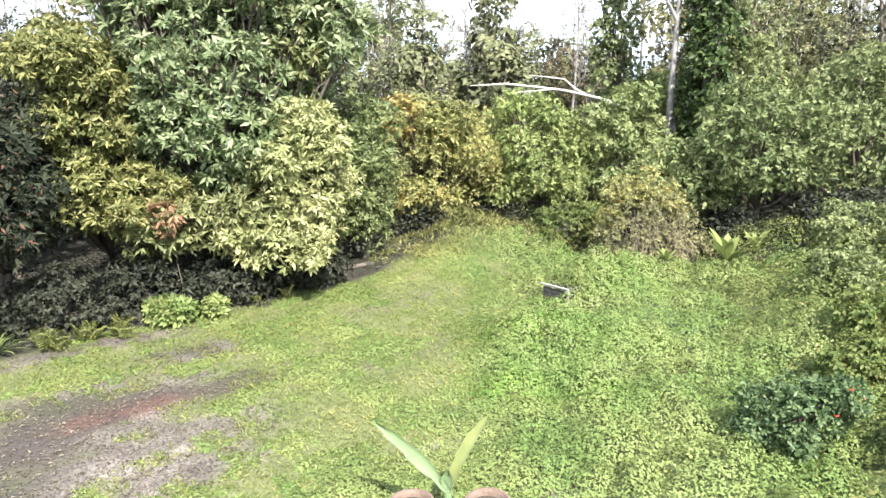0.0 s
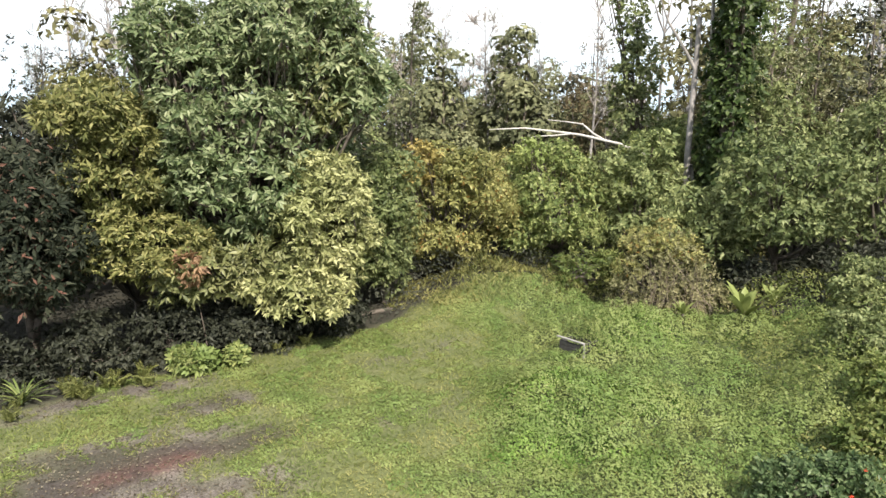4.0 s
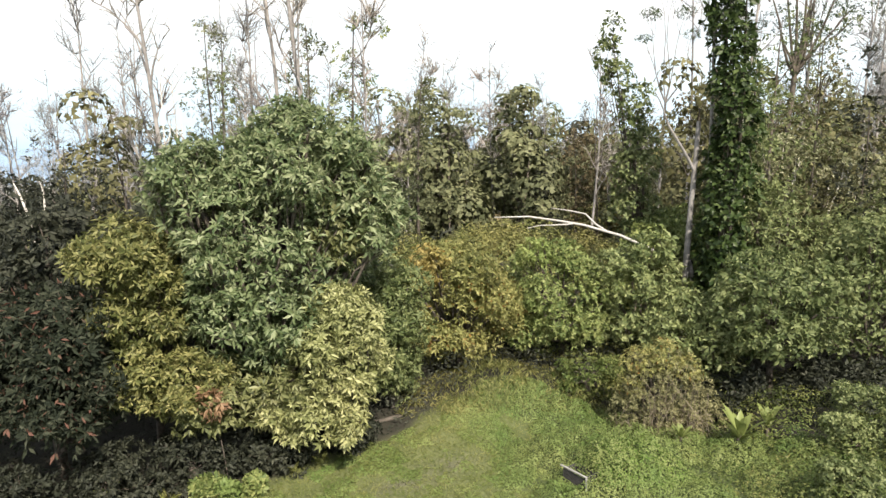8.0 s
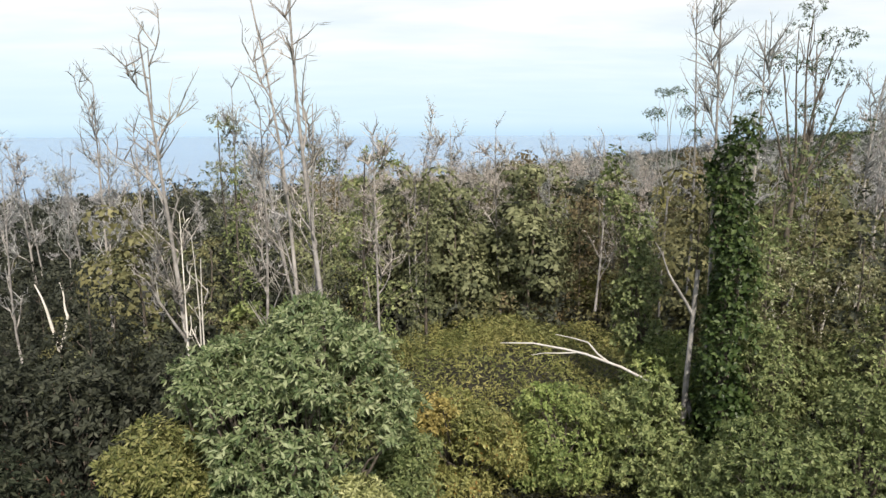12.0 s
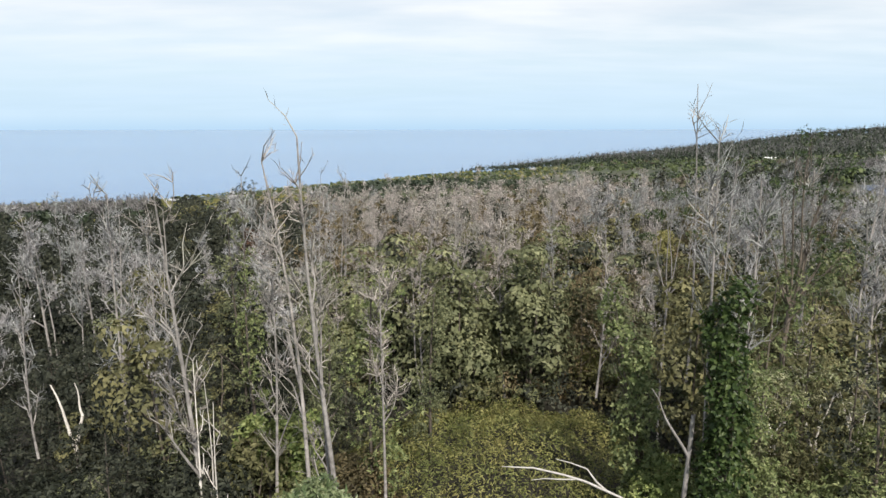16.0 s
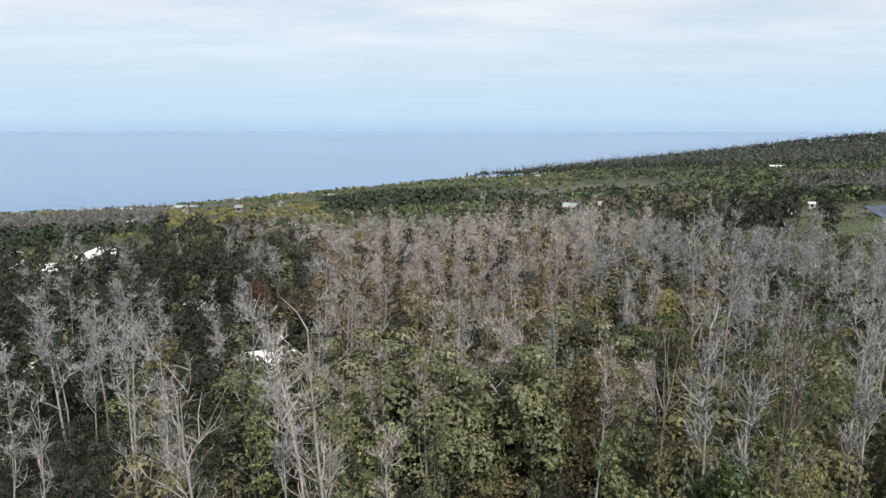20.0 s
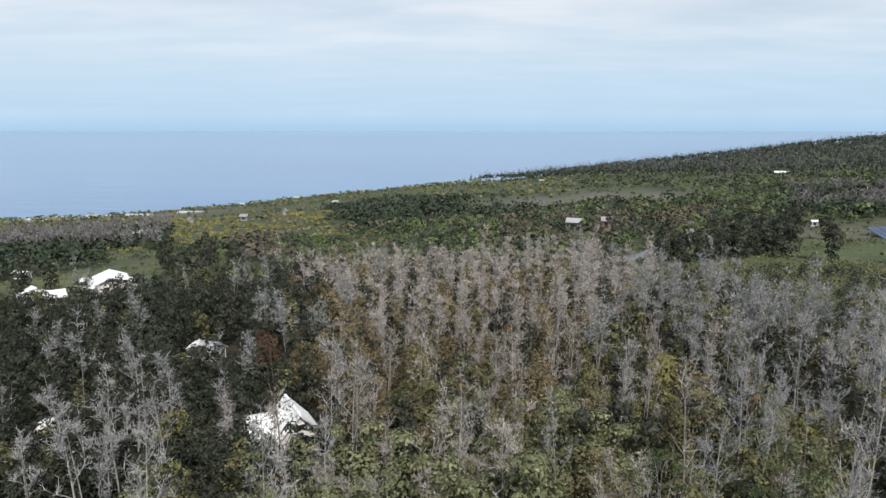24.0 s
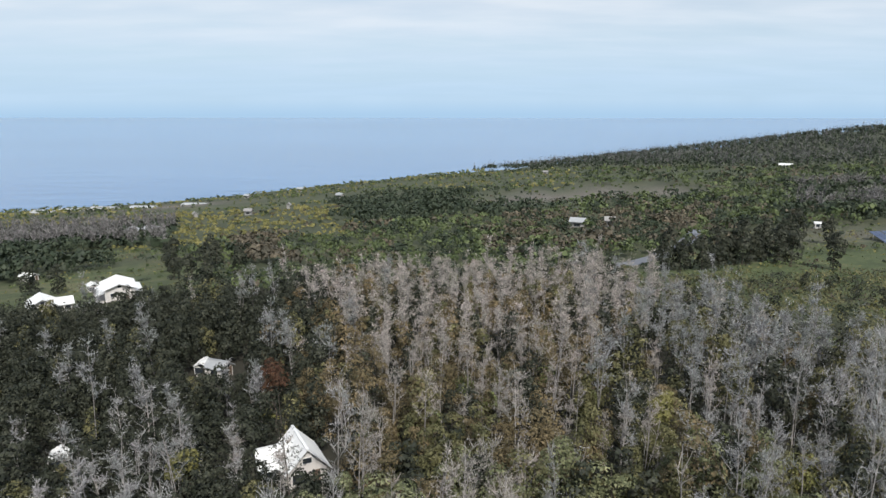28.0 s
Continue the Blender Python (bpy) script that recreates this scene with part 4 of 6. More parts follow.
def beyond_kind(x, y, r):
    """Leaf kind, height and density of the growth in the far country."""
    side = x / y
    q = float(np.clip(0.5 + 0.55 * waves(x, y, 0.085, 3.0) + r.normal(0, 0.16), 0, 0.999))
    if y > np.interp(side, [0.0, 0.15, 0.24, 0.36, 0.6], [1240, 960, 820, 740, 700]):
        return "ridge", r.uniform(7, 12), 1.0
    if side > 0.49 and 315 < y < 500:
        return ("grey" if q < 0.55 else "dark"), r.uniform(5, 8), 0.9
    if side < -0.42 and 335 < y < 470:
        return "grey", r.uniform(7, 10), 1.0
    if side < -0.55 and 232 < y <= 335:
        return "dark", r.uniform(5, 9), 0.85
    if side < -0.42 and y < 310:
        return ("dark" if q < 0.6 else "green"), r.uniform(2, 5), 0.3
    if -0.33 < side < -0.24 and 240 < y < 318:
        return ("brown" if q < 0.7 else "dark"), r.uniform(5, 7), 1.0
    if side < 0.02 and y < 318:
        return ("dark" if q < 0.4 else ("green" if q < 0.8 else "brown")), r.uniform(2, 5.5), 0.75
    if -0.17 < side < 0.13 and 385 < y < (640 if side < 0.02 else 455):
        return "dark", r.uniform(5, 7.5), 1.0
    if 0.04 < side < 0.36 and 240 < y < 385:
        return ("dark" if q < 0.34 else ("brown" if q < 0.68 else "green")), r.uniform(3, 6.5), 0.85
    if side < -0.13 and y < 560:
        return ("olive" if q < 0.72 else ("brown" if q < 0.82 else ("green" if q < 0.92 else "dark"))), r.uniform(1.1, 2.8), 0.9
    if y > 560 and side < 0.2:
        return ("olive" if q < 0.35 else ("green" if q < 0.7 else "dark")), r.uniform(2, 5), 0.6
    return ("green" if q < 0.5 else ("dark" if q < 0.8 else "brown")), r.uniform(2.5, 7), 0.85


def far_country():
    """Bushes and woods between the near wood and the sea."""
    r = np.random.default_rng(9)
    lots = {k: [] for k in ("green", "dark", "olive", "brown", "ridge", "grey", "poles")}
    n = 26000
    ys = 130 + (r.random(n) ** 1.25) * 1400
    xs = r.uniform(-0.74, 0.9, n) * ys
    fs, gs = fields(xs, ys), height(xs, ys)
    for x, y, f, g in zip(xs, ys, fs, gs):
        edge = 184 if x < 36 else 184 - (x - 36) * 2.9
        if y < edge or g < SEA_LEVEL + 3 or (-134 < x < -84 and 165 < y < 212):
            continue
        if any(abs(x - hx * y / hy) < w * 0.9 and -6 < hy - y < 26 for hx, hy, w, d, *_ in HOUSE_SPOTS if hy > 200):
            continue
        if any(abs(x - rx * y / ry) < 4 and -4 < ry - y < 12 for rx, ry in ROAD_LINE):
            continue
        kind, tall, dense = beyond_kind(x + 14 * float(waves(x, y, 0.05, 1.0)), y + 16 * float(waves(x, y, 0.04, 5.0)), r)
        if r.random() > dense * (1 - f * 0.88):
            continue
        if f > 0.5:
            tall *= 0.35
        wide = tall * r.uniform(0.4, 0.75)
        if kind in ("ridge", "grey"):
            wide = tall * r.uniform(0.22, 0.4)
        m, k = (36, 0.38) if y < 340 else ((18, 0.5) if y < 650 else (7, 0.72))
        b = [((x, y, g + tall * 0.45), (wide, wide, tall * 0.58))]
        for _ in range(3):
            w = wide * r.uniform(0.45, 0.75)
            b.append(((x + r.normal(0, wide * 0.6), y + r.normal(0, wide * 0.6), g + tall * r.uniform(0.3, 0.75)), (w, w, w * 0.9)))
        big = max(wide * k, 0.0026 * y)
        if kind == "grey":
            t = [(np.array([x, y, g + tall * 0.35]), np.array([x + r.normal(0, 0.6), y, g + tall * r.uniform(0.9, 1.25)])) for _ in range(3)]
            lots["grey"].append(twig_spray(t, 9, 2.2, 0.45, r, True))
            lots["dark"].append(round_leaves([((x, y, g + tall * 0.25), (wide * 1.5, wide * 1.5, tall * 0.3))], 8, wide * 1.2, 0.7, r))
            continue
        if kind == "ridge" and r.random() < 0.6:
            t = [(np.array([x, y, g]), np.array([x + r.normal(0, 0.8), y, g + tall * r.uniform(1.1, 1.5)]))] * 2
            lots["poles"].append(twig_spray(t, 5, 4.0, 0.7, r, True))
        lots[kind].append(round_leaves(b, m, big, 0.85, r, 0.18))
    for k, m, word in (("green", FAR_GREEN, "green"), ("dark", FAR_DARK, "dark green"), ("brown", FAR_BROWN, "brownish"), ("olive", LEAF_SCRUB, "yellowish olive"),
                       ("ridge", FAR_DARK, "dark ridge"), ("grey", TWIG_FAR, "leafless grey"), ("poles", TWIG_FAR, "bare grey stemmed")):
        tagged(mesh_part("far_bushes", np_mesh("far_bushes", *joined(lots[k])), m), "far %s bushes and low trees on the slope" % word, "woodland", kind="stuff")
    # rough grass and low scrub on the open ground
    n = 46000
    y = 120 + r.random(n) ** 1.3 * 230
    x = r.uniform(-0.74, 0.8, n) * y
    keep = fields(x, y) * (0.6 + 0.5 * waves(x, y, 0.12, 3.0)) > r.uniform(0.15, 0.8, n)
    x, y = x[keep], y[keep]
    n = len(x)
    l = (0.35 + 0.0022 * y) * r.uniform(0.5, 1.3, n)
    way, face = unit(ball_ways(n, r) * [1, 1, 0.3] + [0, 0, 0.5]), unit(ball_ways(n, r) * 0.7 + [0, 0, 0.7])
    p = np.stack([x, y, height(x, y) - 0.05], -1)
    pick = waves(x, y, 0.07, 4.0) + 0.5 * waves(x, y, 0.3, 2.0)
    for s, m, word in ((pick < -0.1, FAR_GREEN, "green"), ((pick >= -0.1) & (pick < 0.35), LEAF_SCRUB, "yellowish"), (pick >= 0.35, FAR_BROWN, "brownish")):
        tagged(mesh_part("meadow_tufts", np_mesh("meadow_tufts", *spikes(p[s], way[s], face[s], l[s], l[s] * 0.8)), m), "rough %s grass tufts and low scrub in open pasture" % word, "grass", kind="stuff")


far_country()


def field_trees():
    """The row of dark trees in the open field and single trees near it."""
    r = np.random.default_rng(12)
    kinds = [live_tree_kind(8.0, 0.16, [(900, 0, 0.5, True)], r, 0.22, 0.12) for _ in range(3)]
    spots = [(74 + 2.2 * i + r.normal(0, 0.8), 205 + 0.5 * i + r.normal(0, 3.0)) for i in range(14)] + [(61.5, 203), (64.5, 206), (67.5, 204), (70, 208)] + [(88 + 2.2 * i + r.normal(0, 0.5), 170 - 7 * i + r.normal(0, 1.0)) for i in range(4)]
    spots += [(108, 195), (112, 232), (122, 246), (130, 240), (-128, 212), (-138, 214), (-88, 222), (-75, 232), (-80, 214), (-96, 226), (-86, 240), (-104, 246), (-112, 262), (-94, 258)]
    made = {}
    for i, (x, y) in enumerate(spots):
        k = i % 3
        m = pose(x, y, float(height(x, y)) - 0.1, 0, 0, r.uniform(0, 360)) @ Matrix.Scale(r.uniform(0.95, 1.35) * (0.4 if x > 86 and y < 180 else 1.0), 4)
        if k in made:
            copy_thing(made[k], m)
        else:
            root = tagged(empty("field_tree"), "dark green rounded tree standing in open pasture", "tree", "field trees")
            mesh_part("trunk", kinds[k][0], BARK, root), mesh_part("crown", kinds[k][1][0], LEAF_WOOD_DARK, root)
            root.matrix_basis = m
            made[k] = root


field_trees()


def strip_sheet(name, line, wide, mat, label, category, lift=0.08):
    """A strip lying on the land along a line of places."""
    pts = np.array(line, float)
    s = np.linspace(0, len(pts) - 1, 12 * len(pts))
    p = np.stack([np.interp(s, np.arange(len(pts)), pts[:, k]) for k in (0, 1)], -1)
    t = unit(np.gradient(p, axis=0))
    nrm = np.stack([-t[:, 1], t[:, 0]], -1)
    cols = np.linspace(-0.5, 0.5, 4)
    v = []
    for c in cols:
        q = p + nrm * c * (wide + 0.4 * np.sin(s * 2.3)[:, None])
        v.append(np.stack([q[:, 0], q[:, 1], height(q[:, 0], q[:, 1]) + lift], -1))
    v = np.stack(v, 1)
    n, k = v.shape[:2]
    i = (np.arange(n - 1)[:, None] * k + np.arange(k - 1)[None]).ravel()
    ob = mesh_part(name, np_mesh(name, v.reshape(-1, 3), np.stack([i, i + 1, i + k + 1, i + k], 1), True), mat)
    return tagged(ob, label, category, kind="structure")


strip_sheet("road", ROAD_LINE, 5.5, ROAD_GREY, "pale grey paved track through the scrub", "road", 0.25)


def box_bm(size, at=(0, 0, 0), bevel=0.0):
    bm = bmesh.new()
    bmesh.ops.create_cube(bm, size=1.0, matrix=Matrix.Translation(at) @ Matrix.Diagonal((*size, 1)))
    if bevel:
        bmesh.ops.bevel(bm, geom=bm.edges[:], offset=bevel, segments=1, affect="EDGES")
    return bm


def prism_bm(outline, y0, y1):
    """A straight prism of an outline in x and z, from y0 to y1."""
    bm = bmesh.new()
    a = [bm.verts.new((x, y0, z)) for x, z in outline]
    b = [bm.verts.new((x, y1, z)) for x, z in outline]
    bm.faces.new(a[::-1]), bm.faces.new(b)
    for i in range(len(a)):
        j = (i + 1) % len(a)
        bm.faces.new((a[i], a[j], b[j], b[i]))
    bmesh.ops.recalc_face_normals(bm, faces=bm.faces[:])
    return bm


def gable(root, w, d, eaves, ridge, over=0.6, at=(0, 0, 0), turn=0.0, windows=2, roof_mat=None, thick=0.14, posts=False):
    """Walls with gable ends, a ridged roof of two slopes and windows, as parts of a house."""
    m = pose(*at, 0, 0, turn)
    x, y = w / 2, d / 2

    def put(name, bm, mat, parent=root, label=""):
        bm.transform(m)
        return part(name, bm, mat, parent, label)
    put("wall", prism_bm([(-x, -1.0), (x, -1.0), (x, eaves), (0, ridge - 0.12), (-x, eaves)], -y, y), WALL_WHITE)
    k = (ridge - eaves) / x
    for s in (-1, 1):
        out = [(0, ridge), (s * (x + over), ridge - k * (x + over)), (s * (x + over), ridge - k * (x + over) + thick), (0, ridge + thick)]
        roof = put("roof", prism_bm(out, -y - over, y + over), roof_mat or ROOF_WHITE)
        run, n = x + over, max(5, int(d / 1.1))
        for i in range(n + 1):
            yy = -y - over + (d + 2 * over) * i / n
            rib = prism_bm([(0, ridge + thick), (s * run, ridge - k * run + thick), (s * run, ridge - k * run + thick + 0.045), (0, ridge + thick + 0.045)], yy - 0.04, yy + 0.04)
            put("roof_rib", rib, roof_mat or ROOF_WHITE, roof)
    cap = put("ridge_cap", box_bm((0.35, d + 2 * over + 0.1, 0.06), (0, 0, ridge + thick + 0.05)), roof_mat or ROOF_WHITE)
    for s in (-1, 1):
        for i in range(windows):
            yy = -y + d * (i + 0.5) / windows
            fr = put("window", box_bm((0.1, 1.5, 1.25), (s * (x + 0.03), yy, eaves * 0.55)), TRIM_WHITE)
            put("pane", box_bm((0.04, 1.3, 1.05), (s * (x + 0.085), yy, eaves * 0.55)), GLASS_DARK, fr)
        fr = put("window", box_bm((1.7, 0.1, 1.3), (-x * 0.45, s * (y + 0.03), eaves * 0.55)), TRIM_WHITE)
        put("pane", box_bm((1.5, 0.04, 1.1), (-x * 0.45, s * (y + 0.085), eaves * 0.55)), GLASS_DARK, fr)
        fr = put("window", box_bm((1.2, 0.1, 0.8), (0, s * (y + 0.03), eaves + (ridge - eaves) * 0.42)), TRIM_WHITE)
        put("pane", box_bm((1.05, 0.04, 0.65), (0, s * (y + 0.085), eaves + (ridge - eaves) * 0.42)), GLASS_DARK, fr)
    door = put("door", box_bm((0.95, 0.1, 2.05), (x * 0.45, -y - 0.03, 1.0)), DOOR_BROWN)
    if posts:
        for s in (-1, 0, 1):
            put("post", box_bm((0.14, 0.14, eaves + 0.8), (s * x * 0.95, -y - over + 0.15, (eaves - 0.8) / 2)), TRIM_WHITE)


def houses():
    g = lambda x, y: float(height(x, y))
    # the house among the trees: steep white roofs with cross gables
    h = tagged(empty("house", (-19.0, 77.2, g(-19.0, 77.2) + 0.1), 28), "white house with steep cross-gabled white metal roof among trees", "house")
    gable(h, 4.8, 6.0, 2.4, 4.9, 0.45)
    gable(h, 3.6, 4.4, 2.4, 4.1, 0.35, (-2.8, 0.8, 0), 90)
    # the two storey house with a skirt roof on the lawn
    h = tagged(empty("house", (-101.5, 199.0, g(-101.5, 199)), 30), "large white two-storey house with low gabled white roof on grass", "house")
    gable(h, 8.0, 11.0, 3.9, 5.4, 0.9, posts=True)
    for s, w in ((1, 11.5), (-1, 11.5)):
        part("skirt_roof", prism_bm([(s * 4.0, 3.0), (s * 6.4, 2.3), (s * 6.4, 2.45), (s * 4.0, 3.15)], -w / 2, w / 2), ROOF_WHITE, h)
        for yy in (-5.8, -2, 2, 5.8):
            part("post", box_bm((0.16, 0.16, 3.5), (s * 6.2, yy, 0.8)), TRIM_WHITE, h)
    part("porch_floor", box_bm((13, 12, 0.2), (0, 0, 0.15)), WALL_WHITE, h)
    h = tagged(empty("house", (-116.0, 184.0, g(-116, 184) + 0.4), 35), "white house with broad pale metal roof half hidden by trees", "house")
    gable(h, 6.6, 7.6, 2.6, 4.4, 0.7)
    gable(h, 4.5, 5.0, 2.4, 3.7, 0.5, (4.8, -1.6, 0), 90)
    # a low house in a gap of the wood
    h = tagged(empty("house", (-43.0, 117.5, g(-43, 117.5)), 70), "small low house with pale grey roof in a forest gap", "house")
    gable(h, 2.8, 3.8, 2.1, 3.0, 0.35, windows=1, roof_mat=ROOF_GREY)
    # sheds, far houses
    for x, y, w, d, turn, what in HOUSE_SPOTS:
        far = y > 300
        h = tagged(empty(what, (x, y, g(x, y)), turn), ("far white-roofed house among scrub" if far else "small white-roofed house") if what == "house" else ("far small shed with pale roof" if far else "small shed with pale metal roof beside trees"), what)
        if far:
            part("wall", prism_bm([(-w / 2, -1), (w / 2, -1), (w / 2, 3.0), (0, 4.6), (-w / 2, 3.0)], -d / 2, d / 2), WALL_GREY, h)
            for s in (-1, 1):
                part("roof", prism_bm([(0, 4.7), (s * (w / 2 + 0.8), 2.9), (s * (w / 2 + 0.8), 3.1), (0, 4.9)], -d / 2 - 0.8, d / 2 + 0.8), (ROOF_WHITE if x > 300 else ROOF_GREY) if what == "house" else WALL_GREY, h)
            for s in (-1, 1):
                part("window", box_bm((0.12, d * 0.5, 1.2), (s * (w / 2 + 0.02), 0, 1.6)), GLASS_DARK, h)
        else:
            gable(h, w, d, 2.1, 2.1 + w * 0.22, 0.35, windows=1)
    # long growing houses by the coast
    r = np.random.default_rng(3)
    first = None
    for i, (x, y, turn) in enumerate([(-396, 700, 86), (-366, 706, 86), (-330, 716, 88), (-280, 730, 88), (-420, 690, 80)]):
        m = pose(x, y, max(g(x, y), SEA_LEVEL + 3), 0, 0, turn)
        if first is None:
            first = tagged(empty("greenhouse"), "long low white plastic greenhouse near the coast", "greenhouse", "coast greenhouses")
            arc = [(6 * math.cos(a), 2.3 * math.sin(a)) for a in np.linspace(0, math.pi, 9)]
            part("cover", prism_bm(arc, -13, 13), PLASTIC_WHITE, first)
            part("base_rail", box_bm((12.3, 26.3, 0.4), (0, 0, 0.0)), TRIM_WHITE, first)
            first.matrix_basis = m
        else:
            copy_thing(first, m)
    # blue panels on racks in the field
    first = None
    for i in range(5):
        x, y = 147 + i * 4.6, 237 + i * 0.7
        m = pose(x, y, g(x, y) + 0.2, 0, 0, 5)
        if first is None:
            first = tagged(empty("solar_rack"), "blue tilted solar panels on a low rack in pasture", "solar panels", "solar racks")
            for k in (-1, 1):
                for j in range(3):
                    bm = box_bm((2.0, 3.3, 0.06), (k * 1.05, (j - 1) * 3.4, 0))
                    bm.transform(pose(0, 0, 1.4, 14, 0, 0))
                    part("panel", bm, PANEL_BLUE, first)
            for k in (-1.5, 1.5):
                for j in (-3, 3):
                    part("leg", box_bm((0.1, 0.1, 2.4), (k, j, 0.3 + j * 0.12)), TRIM_WHITE, first)
            first.matrix_basis = m
        else:
            copy_thing(first, m)


houses()


# ------------------------------------------------------------------ tall trees close to the yard
def tall_dead(at, tall, rad, forks, twigs, lean=(0, 0), mat=None, label="", seed=1, reach=0.16, start=0.35, spray=5, twig=None):
    r = np.random.default_rng(seed)
    x, y = at
    root = tagged(empty("dead_tree", (x, y, float(height(x, y)))), label or "very tall leafless tree with bleached grey trunk", "tree")
    trunk, boughs, tips = bare_tree_lines(tall, rad, 0.0, forks, twigs, reach, start, r, 2.7)
    bend = lambda p: p + np.outer((p[:, 2] / tall) ** 1.2, [lean[0], lean[1], 0])
    tips = [tuple(bend(np.array(t))) for t in tips]
    mesh_part("trunk", np_mesh("trunk", *tubes([(bend(trunk[0]), trunk[1])], 8), True), mat or BARK_GREY, root)
    for p, w in boughs:
        mesh_part("bough", np_mesh("bough", *tubes([(bend(p), w)], 5), True), mat or BARK_GREY, root)
    twigs_of = [split(twig_tubes(tips, r))] + ([twig_spray(tips, spray, 0.45, 0.022, r)] if spray else [])
    tagged(mesh_part("twig_spray", np_mesh("twig_spray", *joined(twigs_of)), twig or TWIG_GREY, root), kind="stuff")
    return root


def slim_live(x, y, top, wide, mat, label, seed, low=0.2):
    """A tall narrow tree whose leaves hang in separate clusters along the stem."""
    z = float(height(x, y))
    t, c = live_tree_kind(top - z, 0.12, [(620, 5, 0.17, False)], np.random.default_rng(seed), wide, low)
    root = tagged(empty("slim_tree", (x, y, z)), label, "tree")
    mesh_part("trunk", t, BARK, root), mesh_part("crown", c[0], mat, root)


def tall_trees():
    # the group of very tall stems behind the big tree
    tall_dead((-3.9, 23.0), 18.4, 0.15, 5, 36, (-1.0, 0), seed=41, reach=0.1, start=0.5)
    tall_dead((-4.7, 23.2), 17.6, 0.13, 5, 36, (-1.5, 0.2), seed=42, reach=0.1, start=0.5)
    tall_dead((-4.2, 23.7), 14.2, 0.09, 8, 50, (-0.2, 0.2), seed=43, reach=0.11)
    tall_dead((-6.9, 25.6), 14.3, 0.10, 9, 70, (0.2, 0.2), seed=48, reach=0.12)
    tall_dead((-2.5, 26.3), 12.6, 0.09, 10, 90, (-0.1, 0), seed=49, reach=0.12, start=0.5, label="slim leafless tree with a brownish haze of twigs")
    tall_dead((-9.0, 23.6), 16.9, 0.15, 11, 80, (-1.0, 0), seed=44, reach=0.15)
    for k, (dx, h) in enumerate(((0.0, 11.0), (0.35, 10.2), (0.62, 9.4))):
        tall_dead((-9.1 + dx, 23.4), h, 0.07, 3, 4, (0.1, 0), BARK_PALE, "slender bleached dead trunk standing in a clump", 50 + k, 0.12, 0.5, 0)
    tall_dead((-16.5, 33.0), 16.0, 0.12, 11, 90, (0.3, 0), seed=45, reach=0.12, twig=TWIG_LILAC)
    tall_dead((-15.3, 34.4), 13.8, 0.11, 10, 80, (0.2, 0), seed=46, reach=0.12, twig=TWIG_LILAC)
    tall_dead((-20.5, 33.0), 12.5, 0.09, 9, 60, (-0.4, 0), seed=47, reach=0.12, twig=TWIG_LILAC)
    tall_dead((-13.2, 31.0), 13.2, 0.10, 9, 70, (0.3, 0), seed=53, reach=0.12, twig=TWIG_LILAC)
    # bare stems above the creeper column, and the slender ones behind it
    tall_dead((9.8, 23.9), 18.0, 0.12, 6, 60, (-0.5, 0), seed=62, reach=0.07, start=0.55, spray=9, twig=TWIG_LILAC)
    tall_dead((10.6, 24.0), 16.8, 0.10, 6, 60, (0.3, 0), seed=73, reach=0.07, start=0.55, spray=9, twig=TWIG_LILAC)
    tall_dead((13.1, 36.4), 20.8, 0.11, 6, 24, (-0.2, 0), seed=61, reach=0.08, start=0.5, spray=3)
    tall_dead((15.0, 36.6), 17.2, 0.10, 9, 90, (0.3, 0), seed=67, reach=0.1, spray=7, twig=TWIG_LILAC)
    tall_dead((20.4, 32.6), 16.6, 0.12, 9, 60, (0.3, 0), seed=64, reach=0.14, twig=TWIG_LILAC)
    tall_dead((22.0, 34.8), 15.6, 0.13, 10, 110, (0.2, 0), seed=68, reach=0.12, spray=8, twig=TWIG_LILAC)
    tall_dead((8.6, 38.0), 12.6, 0.10, 9, 60, (0.3, 0), seed=65, reach=0.11)
    tall_dead((5.8, 55.0), 12.6, 0.13, 7, 50, (-0.4, 0), BARK_PALE, seed=54, reach=0.1, spray=4)
    tall_dead((6.5, 55.4), 11.6, 0.12, 7, 50, (0.3, 0), BARK_PALE, seed=55, reach=0.1, spray=4)
    # tall live trees with slim crowns
    slim_live(-3.2, 27.6, 12.8, 0.1, LEAF_HEDGE, "tall slim green tree with small leaf clusters", 81)
    slim_live(-5.7, 29.4, 12.8, 0.085, LEAF_SAGE, "tall slim grey-green tree among dead stems", 82)
    slim_live(-11.6, 38.0, 14.2, 0.085, LEAF_SAGE, "tall slim grey-green tree with an open crown", 83)
    slim_live(-10.4, 36.6, 12.4, 0.08, LEAF_HEDGE, "slim green tree with an open crown", 84)
    slim_live(-0.8, 33.2, 10.8, 0.09, LEAF_SAGE, "slim grey-green tree beside the fern hill", 85)
    slim_live(-16.0, 59.9, 13.6, 0.1, LEAF_WOOD_DARK, "dark tree rising above the wood with a dense top", 86, 0.55)
    slim_live(16.8, 31.0, 12.6, 0.12, LEAF_HEDGE, "tall green tree wrapped in creeper behind blossom trees", 87)
    slim_live(12.8, 29.4, 9.6, 0.14, LEAF_WOOD, "leafy olive tree beside the creeper column", 88)
    slim_live(13.5, 27.4, 12.6, 0.12, LEAF_HEDGE, "tall leafy tree behind the hedge trees", 91)
    slim_live(12.0, 25.8, 10.6, 0.12, LEAF_SAGE, "leafy grey-green tree beside the creeper column", 92)
    slim_live(15.4, 28.6, 11.8, 0.12, LEAF_WOOD, "tall olive tree behind blossom trees", 93)
